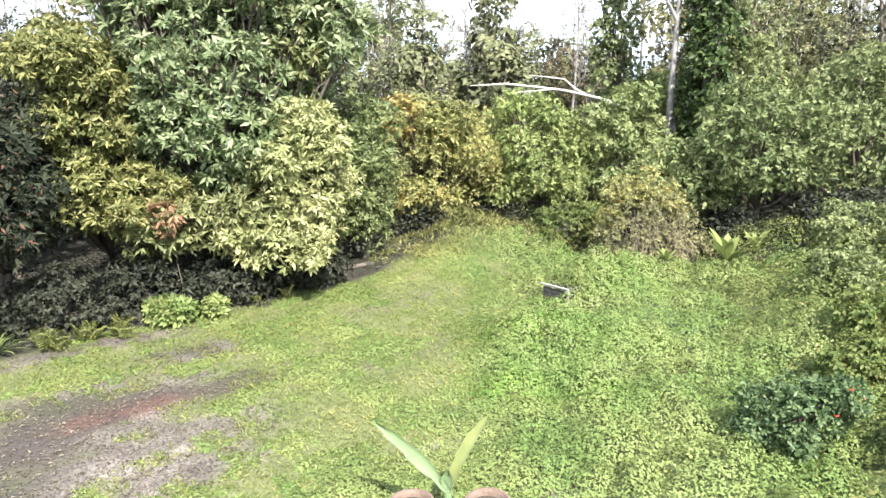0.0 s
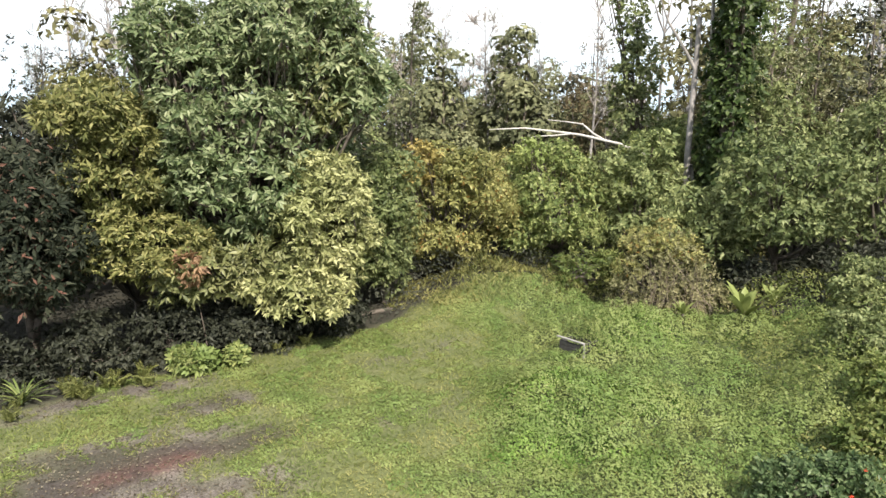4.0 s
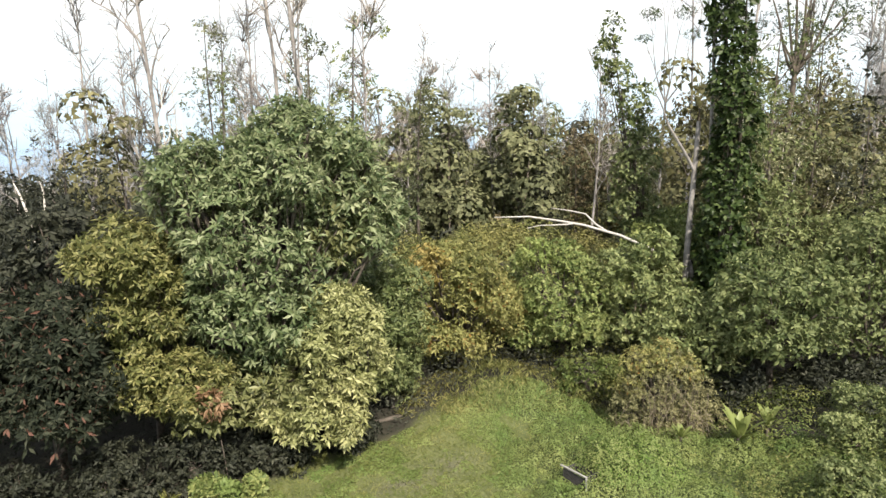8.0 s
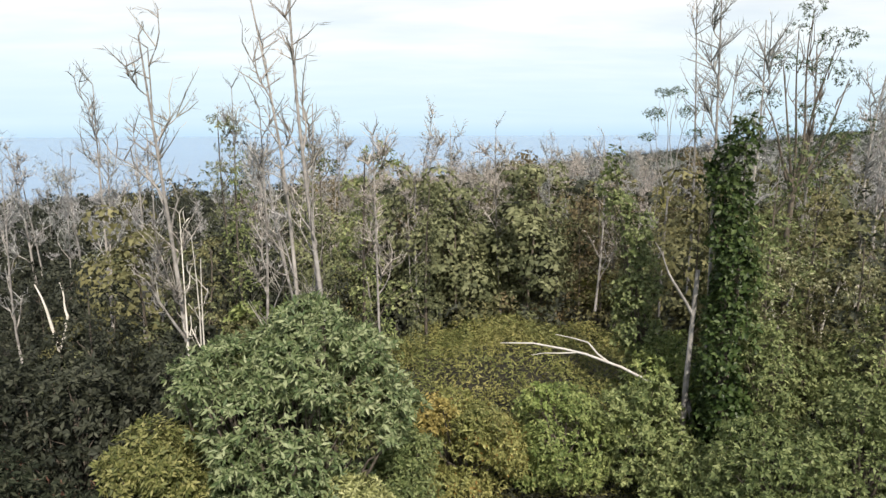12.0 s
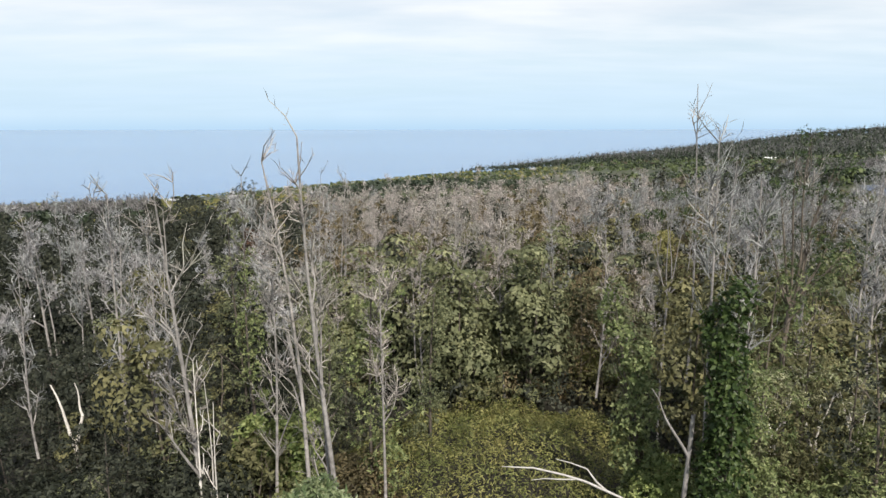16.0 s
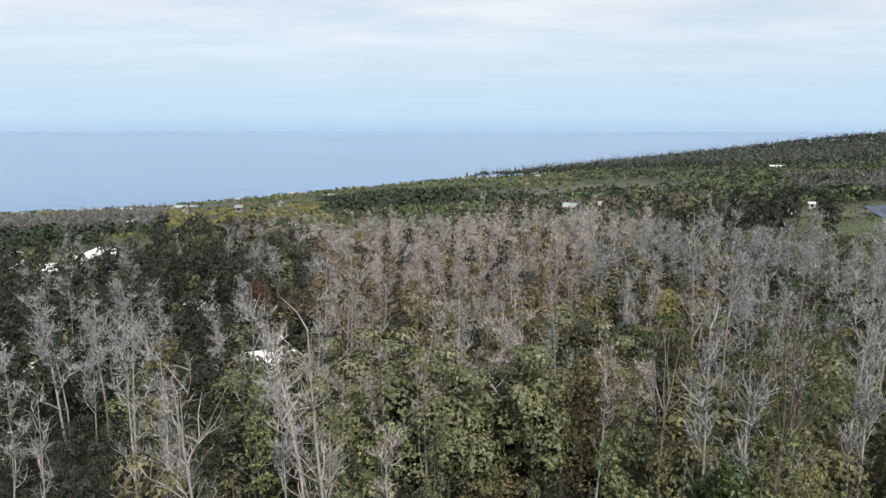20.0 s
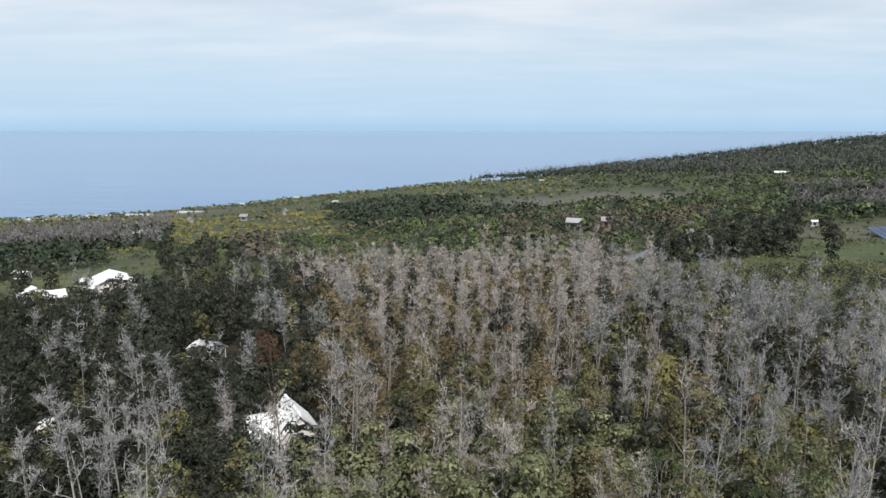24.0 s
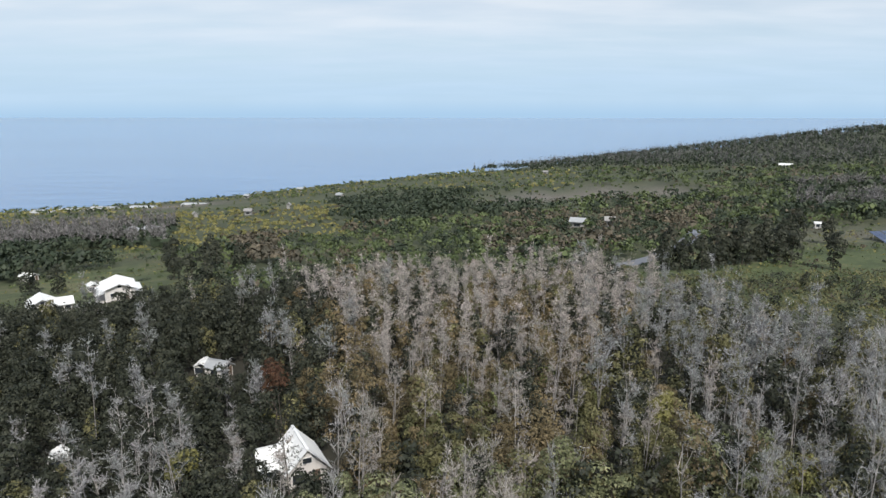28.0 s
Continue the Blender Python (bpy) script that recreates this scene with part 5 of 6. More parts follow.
    slim_live(19.0, 34.0, 10.8, 0.13, LEAF_WOOD, "leafy olive tree behind the hedge trees", 89)
    # the forked pale trunk
    root = tagged(empty("forked_trunk", (-18.7, 32.4, float(height(-18.7, 32.4)))), "pale forked dead trunk without twigs", "tree")
    lines = [limb((0.1, 0, -0.3), (0, 0, 3.4), 0.17, 0.14, 0.02), limb((0, 0, 3.35), (-0.95, 0.1, 6.6), 0.11, 0.03, 0.05), limb((0, 0, 3.35), (0.55, 0, 5.0), 0.1, 0.07, 0.06),
             limb((0.55, 0, 5.0), (0.25, 0.1, 6.7), 0.07, 0.02, 0.08)]
    mesh_part("trunk", np_mesh("trunk", *tubes(lines, 7), True), BARK_PALE, root)
    # the snag with a broken top and one bare bough
    root = tagged(empty("snag", (8.85, 23.5, float(height(8.85, 23.5)))), "thick broken dead trunk with one bare crooked bough", "tree")
    z0 = float(height(8.85, 23.5))
    lines = [limb((-0.05, 0, -0.4), (0.1, 0, 8.7 - z0), 0.15, 0.08, 0.012, 9), limb((0.05, 0, 7.0 - z0), (-0.75, 0, 8.3 - z0), 0.07, 0.045, 0.05), limb((-0.75, 0, 8.3 - z0), (-1.45, 0, 9.7 - z0), 0.045, 0.015, 0.1),
             limb((0.35, -0.1, -0.4), (0.02, 0, 3.4), 0.12, 0.08, 0.04), limb((-0.3, -0.1, -0.4), (-0.1, 0, 2.4), 0.12, 0.07, 0.05)]
    mesh_part("trunk", np_mesh("trunk", *tubes(lines, 8), True), BARK_GREY, root)
    # the column of creeper beside it
    x, y = 9.8, 23.0
    z = float(height(x, y))
    r = np.random.default_rng(70)
    blobs = [((x + r.normal(0, 0.18), y + r.normal(0, 0.2), z + h), (k, k, 0.9)) for h, k in zip(np.linspace(0.8, 12.8, 19), np.interp(np.linspace(0.8, 12.8, 19), [0, 3, 9, 12.8], [0.95, 0.85, 0.78, 0.62]) * r.uniform(0.75, 1.2, 19))]
    broad_tree("creeper_tree", (x, y, z), [blobs], 2600, 5, 0.2, [LEAF_IVY], "tall trunk wrapped in a dense column of dark green creeper", ratio=0.6, trunk=0.2)
    slim_live(10.9, 24.6, 10.6, 0.1, LEAF_HEDGE, "slim tree hung with creeper beside the creeper column", 90)
    x, y = 8.7, 27.4
    z = float(height(x, y))
    blobs = [((x - 2.1 * (h / 11) ** 1.5 + r.normal(0, 0.25), y + r.normal(0, 0.2), z + h), (k, k, 0.7)) for h, k in zip(np.linspace(0.8, 11.0, 13), np.interp(np.linspace(0.8, 11.0, 13), [0, 3, 11.0], [1.5, 1.1, 0.45]) * r.uniform(0.75, 1.2, 13))]
    broad_tree("creeper_tree", (x, y, z), [blobs], 1700, 5, 0.18, [LEAF_HEDGE], "leaning trunk draped in green creeper", ratio=0.6)
    # the spreading tree with flat leaf clumps high up
    x, y = 15.6, 30.4
    z = float(height(x, y))
    crown = [((15.9, 30.0, 17.6), (0.8, 0.6, 0.3)), ((13.6, 30.0, 16.6), (0.8, 0.6, 0.3)), ((15.7, 30.3, 16.4), (0.7, 0.6, 0.35)), ((16.5, 29.9, 13.6), (1.1, 0.9, 0.6)), ((14.9, 30.3, 18.9), (0.5, 0.4, 0.25)), ((14.3, 30.3, 18.0), (0.4, 0.4, 0.2)),
             ((13.0, 30.4, 15.2), (0.7, 0.6, 0.3)), ((15.1, 30.2, 12.0), (1.0, 0.9, 0.8)), ((16.6, 30.2, 16.0), (0.5, 0.4, 0.25)), ((13.8, 30.2, 13.4), (0.7, 0.6, 0.4)), ((15.2, 30.0, 14.6), (0.6, 0.5, 0.3))]
    crown = [((a + 0.9, b, c - 0.4), (k[0] * 1.25, k[1] * 1.25, k[2] * 1.5)) for (a, b, c), k in crown]
    broad_tree("open_tree", (x, y, z), [crown], 1000, 5, 0.14, [LEAF_IVY], "tall open tree with flat leaf clumps on bare boughs", trunk=0.17, bark=BARK, fork_at=10.5)
    tall_dead((16.4, 31.2), 17.0, 0.13, 9, 70, (0.1, 0), seed=66, reach=0.12)
    x, y = 11.9, 36.0
    crown = [((x + dx, y + dy, zz), (k, k, k * 0.6)) for dx, dy, zz, k in ((-0.9, 0.1, 14.2, 0.5), (-0.6, -0.2, 15.2, 0.4), (0.3, 0.1, 15.3, 0.45), (0.9, 0.2, 14.3, 0.5), (1.2, -0.1, 13.2, 0.4), (-1.2, 0.2, 13.0, 0.4))]
    broad_tree("open_tree", (x, y, float(height(x, y))), [crown], 300, 5, 0.13, [LEAF_IVY], "slender pale-stemmed tree with a few small leaf clumps", trunk=0.08, bark=BARK_GREY, fork_at=9.5)
    # trees with cream blossom
    for x, y, top in ((14.3, 28.9, 7.9), (17.4, 31.0, 7.6), (19.2, 31.0, 7.0)):
        z = float(height(x, y))
        crown = [((x - 0.7, y, top), (0.7, 0.6, 0.4)), ((x + 0.4, y + 0.2, top - 0.1), (0.7, 0.6, 0.4)), ((x + 1.0, y - 0.1, top - 0.7), (0.5, 0.5, 0.35)), ((x - 0.1, y, top - 1.2), (0.6, 0.5, 0.4))]
        broad_tree("blossom_tree", (x + 0.4, y, z), [crown], 420, 6, 0.17, [LEAF_FLOWER], "small pale-trunked tree with cream leaf clusters", bark=BARK_PALE, trunk=0.16, stems=2, group="cream blossom trees")
    # single bright bushes inside the wood
    for x, y, zz, k, m, word in ((10.6, 52.0, 2.2, (1.7, 1.3, 1.1), LEAF_FLOWER, "cream-topped"), (11.0, 46.0, 2.2, (2.0, 1.6, 1.5), LEAF_OLIVE, "yellow-olive"), (1.8, 54.5, 3.6, (1.5, 1.4, 1.8), LEAF_YELLOW, "yellow-green"),
                                 (2.3, 47.0, 0.2, (2.0, 1.7, 1.8), LEAF_GREEN, "bright green"), (-8.6, 29.0, 4.6, (0.9, 0.9, 1.5), LEAF_GREEN, "fresh green"), (-6.8, 29.5, 4.0, (1.3, 1.2, 2.2), LEAF_GREEN, "green"),
                                 (-29, 66, 2.2, (1.8, 1.6, 1.6), LEAF_SCRUB, "yellowish"), (-26, 92, 1.6, (2.2, 1.8, 2.6), LEAF_RUST, "rust-brown"), (24, 76, 4.5, (1.6, 1.5, 2.2), LEAF_SCRUB, "yellowish")):
        z = float(height(x, y))
        broad_tree("forest_bush", (x, y, z), [lumps((x, y, max(zz, z + 1.2)), k, 8, min(k) * 0.45)], 700, 5, 0.26, [m], "%s bush standing out in the wood" % word, "bush", ratio=0.5)

    r = np.random.default_rng(72)
    made = 0
    while made < 26:
        y = r.uniform(36, 105)
        x = r.uniform(-0.3, 0.6) * y
        if not in_wood(x, y) or abs(x + 19) < 7:
            continue
        made += 1
        z, k = float(height(x, y)), r.uniform(1.1, 2.0)
        m, word = ((LEAF_GREEN, "bright green"), (LEAF_OLIVE, "yellow-olive"), (LEAF_BIG_OLIVE, "deep olive"), (LEAF_HEDGE, "mid green"), (LEAF_FLOWER, "cream-topped"))[made % 5 if y < 60 else made % 4]
        broad_tree("forest_bush", (x, y, z), [lumps((x, y, z + r.uniform(1.5, 5.0)), (k, k, k * r.uniform(0.8, 1.5)), 8, k * 0.45)], 420, 4, 0.28, [m], "%s bush standing out in the wood" % word, "bush", ratio=0.5)


tall_trees()


def fallen_branch():
    root = tagged(empty("fallen_branch", (7.5, 24.6, 4.3)), "bleached bare branch fallen across the shrubs", "branch")
    o = np.array([7.5, 24.6, 4.3])
    lines = [(np.array([(7.9, 24.4, 4.15), (6.8, 24.9, 4.62), (5.6, 25.5, 4.93), (4.8, 25.8, 5.05), (3.6, 26.1, 5.2), (2.3, 26.3, 5.16)]) - o, np.array([0.055, 0.055, 0.05, 0.045, 0.035, 0.015])),
             (np.array([(6.4, 25.1, 4.72), (6.0, 25.4, 4.98), (5.7, 25.8, 5.32), (5.1, 26.1, 5.42), (4.5, 26.3, 5.5)]) - o, np.array([0.04, 0.038, 0.032, 0.025, 0.012])),
             (np.array([(5.2, 25.6, 4.97), (4.6, 25.7, 4.92), (4.0, 25.8, 4.9), (3.5, 25.9, 4.78)]) - o, np.array([0.032, 0.028, 0.02, 0.01]))]
    mesh_part("branch", np_mesh("branch", *tubes(lines, 6), True), BARK_PALE, root)


fallen_branch()


# ------------------------------------------------------------------ trees round the yard
def yard_trees():
    g = lambda x, y: float(height(x, y))
    broad_tree("broadleaf_tree", (-4.6, 17.8, g(-4.6, 17.8)),
               [lumps((-4.4, 17.7, 5.2), (2.6, 2.3, 2.4), 26, 0.9, low=-0.6) + lumps((-3.7, 17.2, 7.7), (1.3, 1.2, 1.3), 12, 0.55) + lumps((-3.7, 17.5, 8.4), (1.2, 1.0, 0.9), 8, 0.45) + lumps((-5.3, 17.7, 7.3), (1.1, 1.0, 1.1), 7, 0.45) + lumps((-2.3, 17.5, 7.0), (0.9, 0.9, 1.2), 7, 0.45) + lumps((-4.7, 16.5, 3.4), (1.5, 0.7, 0.9), 8, 0.5) + lumps((-1.7, 17.3, 6.4), (0.9, 0.8, 1.3), 9, 0.45) + lumps((-2.3, 17.4, 7.9), (0.8, 0.8, 0.8), 6, 0.4) + lumps((-6.1, 16.8, 7.4), (0.9, 0.8, 0.9), 7, 0.4),
                lumps((-4.7, 16.1, 2.1), (1.7, 0.8, 0.9), 14, 0.5) + lumps((-2.5, 17.3, 6.3), (0.9, 0.9, 1.5), 6, 0.5) + lumps((-6.2, 17.6, 6.9), (0.9, 0.9, 1.0), 6, 0.5) + lumps((-6.3, 16.9, 3.9), (1.0, 0.8, 0.8), 6, 0.45)],
               10500, 7, 0.2, [LEAF_BIG, LEAF_BIG_OLIVE], "big broadleaf tree with dense deep green drooping leaves", trunk=0.22, low=-0.8)
    broad_tree("yellowing_tree", (-7.3, 17.2, g(-7.3, 17.2)), [lumps((-7.3, 16.0, 5.4), (1.15, 1.1, 1.25), 16, 0.5) + lumps((-7.0, 15.6, 4.0), (0.9, 0.7, 0.7), 7, 0.4), lumps((-6.2, 15.4, 2.6), (1.3, 0.7, 0.8), 12, 0.4) + lumps((-7.2, 15.4, 3.0), (0.7, 0.5, 0.5), 6, 0.35)],
               3800, 7, 0.17, [LEAF_YELLOW, LEAF_YELLOW], "tree with yellow-green leaves beside the big broadleaf tree", low=-0.8)
    broad_tree("pale_leaved_tree", (-2.4, 18.0, g(-2.4, 18.0)), [lumps((-2.4, 16.6, 2.9), (1.05, 0.9, 1.6), 18, 0.5), lumps((-3.0, 15.9, 1.4), (1.3, 0.6, 0.6), 12, 0.35)],
               3300, 7, 0.16, [LEAF_PALE, LEAF_PALE], "small tree with pale cream-green new leaves at the lawn edge", low=-0.9)
    broad_tree("dark_leaved_tree", (-9.4, 16.4, g(-9.4, 16.4)), [lumps((-9.2, 15.3, 3.0), (1.9, 1.3, 1.9), 20, 0.65) + lumps((-8.2, 14.4, 2.6), (1.0, 0.7, 1.2), 12, 0.4)],
               3600, 7, 0.18, [LEAF_DARK], "dark tree with dull leaves and reddish tips", stems=3, low=-0.9)
    broad_tree("dark_leaved_tree", (-12.4, 16.8, g(-12.4, 16.8)), [lumps((-12.2, 16.5, 3.0), (2.0, 1.4, 2.4), 16, 0.75)],
               2400, 7, 0.2, [LEAF_DARK], "dark tree in shade with hanging dull leaves", stems=3, low=-0.9)
    broad_tree("slim_tree", (-1.3, 19.6, g(-1.3, 19.6)), [lumps((-1.3, 19.4, 2.7), (1.1, 1.0, 2.4), 14, 0.55)],
               2400, 6, 0.16, [LEAF_HEDGE], "slim green tree in shade at the lawn edge", low=-0.9)
    broad_tree("olive_tree", (0.8, 22.4, g(0.8, 22.4)), [lumps((0.9, 22.2, 2.6), (1.9, 1.4, 2.1), 18, 0.65), lumps((-0.2, 21.8, 4.1), (0.7, 0.6, 0.8), 6, 0.35), lumps((1.3, 21.3, 4.0), (0.8, 0.6, 0.7), 5, 0.35)],
               3600, 6, 0.15, [LEAF_OLIVE, LEAF_ORANGE, LEAF_YELLOW], "bushy tree with olive and orange-yellow leaves", ratio=0.36, low=-0.9)
    broad_tree("green_tree", (4.4, 22.8, g(4.4, 22.8)), [lumps((4.2, 22.6, 2.6), (2.0, 1.5, 2.0), 18, 0.65), lumps((3.3, 22.4, 4.4), (0.7, 0.6, 0.45), 6, 0.3)],
               3600, 6, 0.14, [LEAF_GREEN, LEAF_WEED], "bushy bright green tree behind the lawn mound", ratio=0.42, low=-0.9)
    broad_tree("green_tree", (7.0, 23.2, g(7.0, 23.2)), [lumps((6.9, 23.0, 2.8), (1.7, 1.4, 2.0), 14, 0.6)],
               1900, 6, 0.17, [LEAF_HEDGE], "bushy green tree below the fallen branch", ratio=0.42, low=-0.9)
    body = [((6.3, 19.4, 1.5), (0.75, 0.6, 1.1)), ((7.2, 19.5, 1.3), (0.8, 0.6, 1.2)), ((7.9, 19.7, 0.9), (0.7, 0.55, 0.9)), ((5.8, 19.5, 0.8), (0.5, 0.5, 0.8)), ((6.7, 19.1, 0.7), (0.7, 0.45, 0.7)), ((8.4, 19.6, 0.55), (0.6, 0.5, 0.6)), ((7.3, 19.0, 0.5), (0.8, 0.4, 0.5))]
    top = [((6.2, 19.5, 2.4), (0.6, 0.5, 0.4)), ((6.9, 19.6, 2.5), (0.55, 0.5, 0.45)), ((7.5, 19.6, 2.1), (0.5, 0.45, 0.4)), ((5.8, 19.5, 1.7), (0.4, 0.4, 0.35))]
    body, top = [[((a * 0.9, b * 0.91, c * 0.95), (k[0] * 0.95, k[1], k[2])) for (a, b, c), k in lot] for lot in (body, top)]
    vine = broad_tree("vine_bush", (6.2, 18.0, g(6.2, 18.0)), [body, top], 2900, 6, 0.1, [LEAF_VINE, LEAF_OLIVE], "dead bush draped with dry brown vines, greenish on top", "bush", low=-0.9)
    o = np.array((6.2, 18.0, g(6.2, 18.0)))
    hang = [limb(np.array((x, 17.35 + rng.normal(0, 0.2), rng.uniform(0.8, 2.2) * (1 - 0.25 * abs(x - 6.2)))) - o, np.array((x + rng.normal(0, 0.4), 17.0 + rng.normal(0, 0.2), 0.1)) - o, 0.008, 0.005, 0.12, 6) for x in rng.normal(6.2, 0.55, 90)]
    tagged(mesh_part("hanging_vine", np_mesh("hanging_vine", *tubes(hang, 3)), BARK_DRY, vine), kind="stuff")
    broad_tree("vine_bush", (4.6, 19.9, g(4.6, 19.9)), [lumps((4.6, 19.8, 1.0), (1.0, 0.7, 0.8), 10, 0.35)], 1000, 6, 0.12, [LEAF_WEED_DARK], "low bush covered with green and dry vines", "bush", low=-0.9)
    for x, y, z, a, b, c, m in ((9.9, 19.0, 3.3, 1.7, 1.5, 1.7, LEAF_HEDGE), (8.0, 20.4, 1.9, 1.4, 1.1, 1.3, LEAF_HEDGE), (13.4, 19.8, 3.4, 2.2, 1.8, 2.6, LEAF_HEDGE), (11.6, 24.2, 4.2, 2.6, 2.0, 2.6, LEAF_HEDGE), (15.8, 23.5, 4.0, 2.6, 2.2, 2.6, LEAF_HEDGE),
                                (9.2, 25.6, 3.4, 2.0, 1.6, 2.2, LEAF_GREEN), (13.6, 26.8, 3.8, 2.4, 1.8, 2.4, LEAF_WOOD), (18.6, 27.0, 4.0, 2.6, 2.0, 2.6, LEAF_HEDGE), (17.0, 19.5, 3.2, 2.2, 1.8, 2.6, LEAF_HEDGE)):
        broad_tree("hedge_tree", (x, y + 0.4, g(x, y)), [lumps((x, y, z), (a, b, c), 20, 0.7)], 1950, 6, 0.165, [m],
                   "dense rounded green tree at the yard's edge", group="hedge trees", ratio=0.42, low=-0.9)
    # low dark leaf masses put into the hollows in place of their shade
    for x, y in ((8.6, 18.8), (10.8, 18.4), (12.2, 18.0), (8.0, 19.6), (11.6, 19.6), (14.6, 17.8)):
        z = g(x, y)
        broad_tree("hollow_shrub", (x, y, z), [lumps((x, y, z + 0.6), (0.9, 0.7, 0.6), 8, 0.35)], 420, 5, 0.16, [LEAF_WOOD_DARK], "low dark leaf mass standing in for shade under the hedge trees", "shrub", ratio=0.4, trunk=0.03, group="hollow shrubs")
    # low dark leaf masses, added to stand in for the shade under the trees
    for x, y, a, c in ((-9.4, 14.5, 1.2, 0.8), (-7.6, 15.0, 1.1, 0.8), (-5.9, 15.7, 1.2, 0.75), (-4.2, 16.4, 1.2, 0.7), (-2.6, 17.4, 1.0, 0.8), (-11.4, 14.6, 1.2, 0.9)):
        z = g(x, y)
        broad_tree("shade_shrub", (x, y, z), [lumps((x, y, z + c * 0.75), (a, 0.6, c), 10, 0.35)], 700, 6, 0.13, [LEAF_WOOD_DARK], "added dark leaf mass standing in for deep shade under the trees", "shrub", ratio=0.4, trunk=0.03, stems=3, group="shade shrubs", low=-0.9)
    # dark trees standing behind those at the lawn's edge; leaf colour deepens the shade
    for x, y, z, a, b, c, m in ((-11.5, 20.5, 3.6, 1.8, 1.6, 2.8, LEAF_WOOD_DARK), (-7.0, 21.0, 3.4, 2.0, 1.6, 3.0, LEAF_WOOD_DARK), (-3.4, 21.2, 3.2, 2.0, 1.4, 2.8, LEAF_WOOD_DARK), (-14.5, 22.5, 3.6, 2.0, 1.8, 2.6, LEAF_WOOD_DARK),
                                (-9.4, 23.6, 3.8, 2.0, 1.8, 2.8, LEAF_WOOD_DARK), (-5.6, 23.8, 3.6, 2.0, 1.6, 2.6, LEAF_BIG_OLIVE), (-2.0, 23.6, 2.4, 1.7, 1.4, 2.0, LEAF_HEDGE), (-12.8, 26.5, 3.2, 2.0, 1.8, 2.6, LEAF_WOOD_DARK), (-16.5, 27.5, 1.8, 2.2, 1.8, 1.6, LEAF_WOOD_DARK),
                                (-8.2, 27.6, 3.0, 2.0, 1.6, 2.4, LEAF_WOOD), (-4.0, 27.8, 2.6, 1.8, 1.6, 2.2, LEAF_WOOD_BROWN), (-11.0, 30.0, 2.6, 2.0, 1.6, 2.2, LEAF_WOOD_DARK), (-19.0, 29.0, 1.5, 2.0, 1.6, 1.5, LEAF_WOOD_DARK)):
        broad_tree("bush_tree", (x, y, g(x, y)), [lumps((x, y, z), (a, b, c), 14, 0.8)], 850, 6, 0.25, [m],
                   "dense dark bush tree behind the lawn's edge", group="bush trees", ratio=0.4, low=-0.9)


yard_trees()


def thicket(name, n, region, top, mat, size, label, category="thicket", ratio=0.4, r=None, up=0.15, flat=1.0, drop=0.45, plain=False, ruffle=0.5):
    """Leaves over an uneven low mass, as stuff."""
    x, y = r.uniform(region[0], region[1], n), r.uniform(region[2], region[3], n)
    h = top(x, y)
    s = h > 0.015
    x, y, h = x[s], y[s], h[s]
    n = len(x)
    z = height(x, y) + h * (1 - drop * r.random(n) ** 2) - (0.01 if plain else 0)
    way = unit(ball_ways(n, r) * [1, 1, 0.6] + [0, 0, up])
    e = 0.08
    lift = lambda u, w: height(u, w) + top(u, w)
    gx, gy = (lift(x + e, y) - lift(x - e, y)) / (2 * e), (lift(x, y + e) - lift(x, y - e)) / (2 * e)
    gx, gy = np.clip(gx, -1.4, 1.4), np.clip(gy, -1.4, 1.4)
    out = unit(np.stack([-gx, -gy, np.full(n, flat)], -1))
    face = unit(out + ball_ways(n, r) * ruffle)
    way = unit(way - out * (way * out).sum(1, keepdims=True) * 0.6)
    l = size * r.uniform(0.6, 1.4, n)
    v, f = (spikes if plain else leaves)(np.stack([x, y, z], -1), way, face, l, l * ratio)
    return tagged(mesh_part(name, np_mesh(name, v, f), mat), label, category, kind="stuff")


def lumpy(x, y, k, seed):
    return np.clip(0.5 + 0.7 * waves(x, y, k, seed), 0, 1.3)


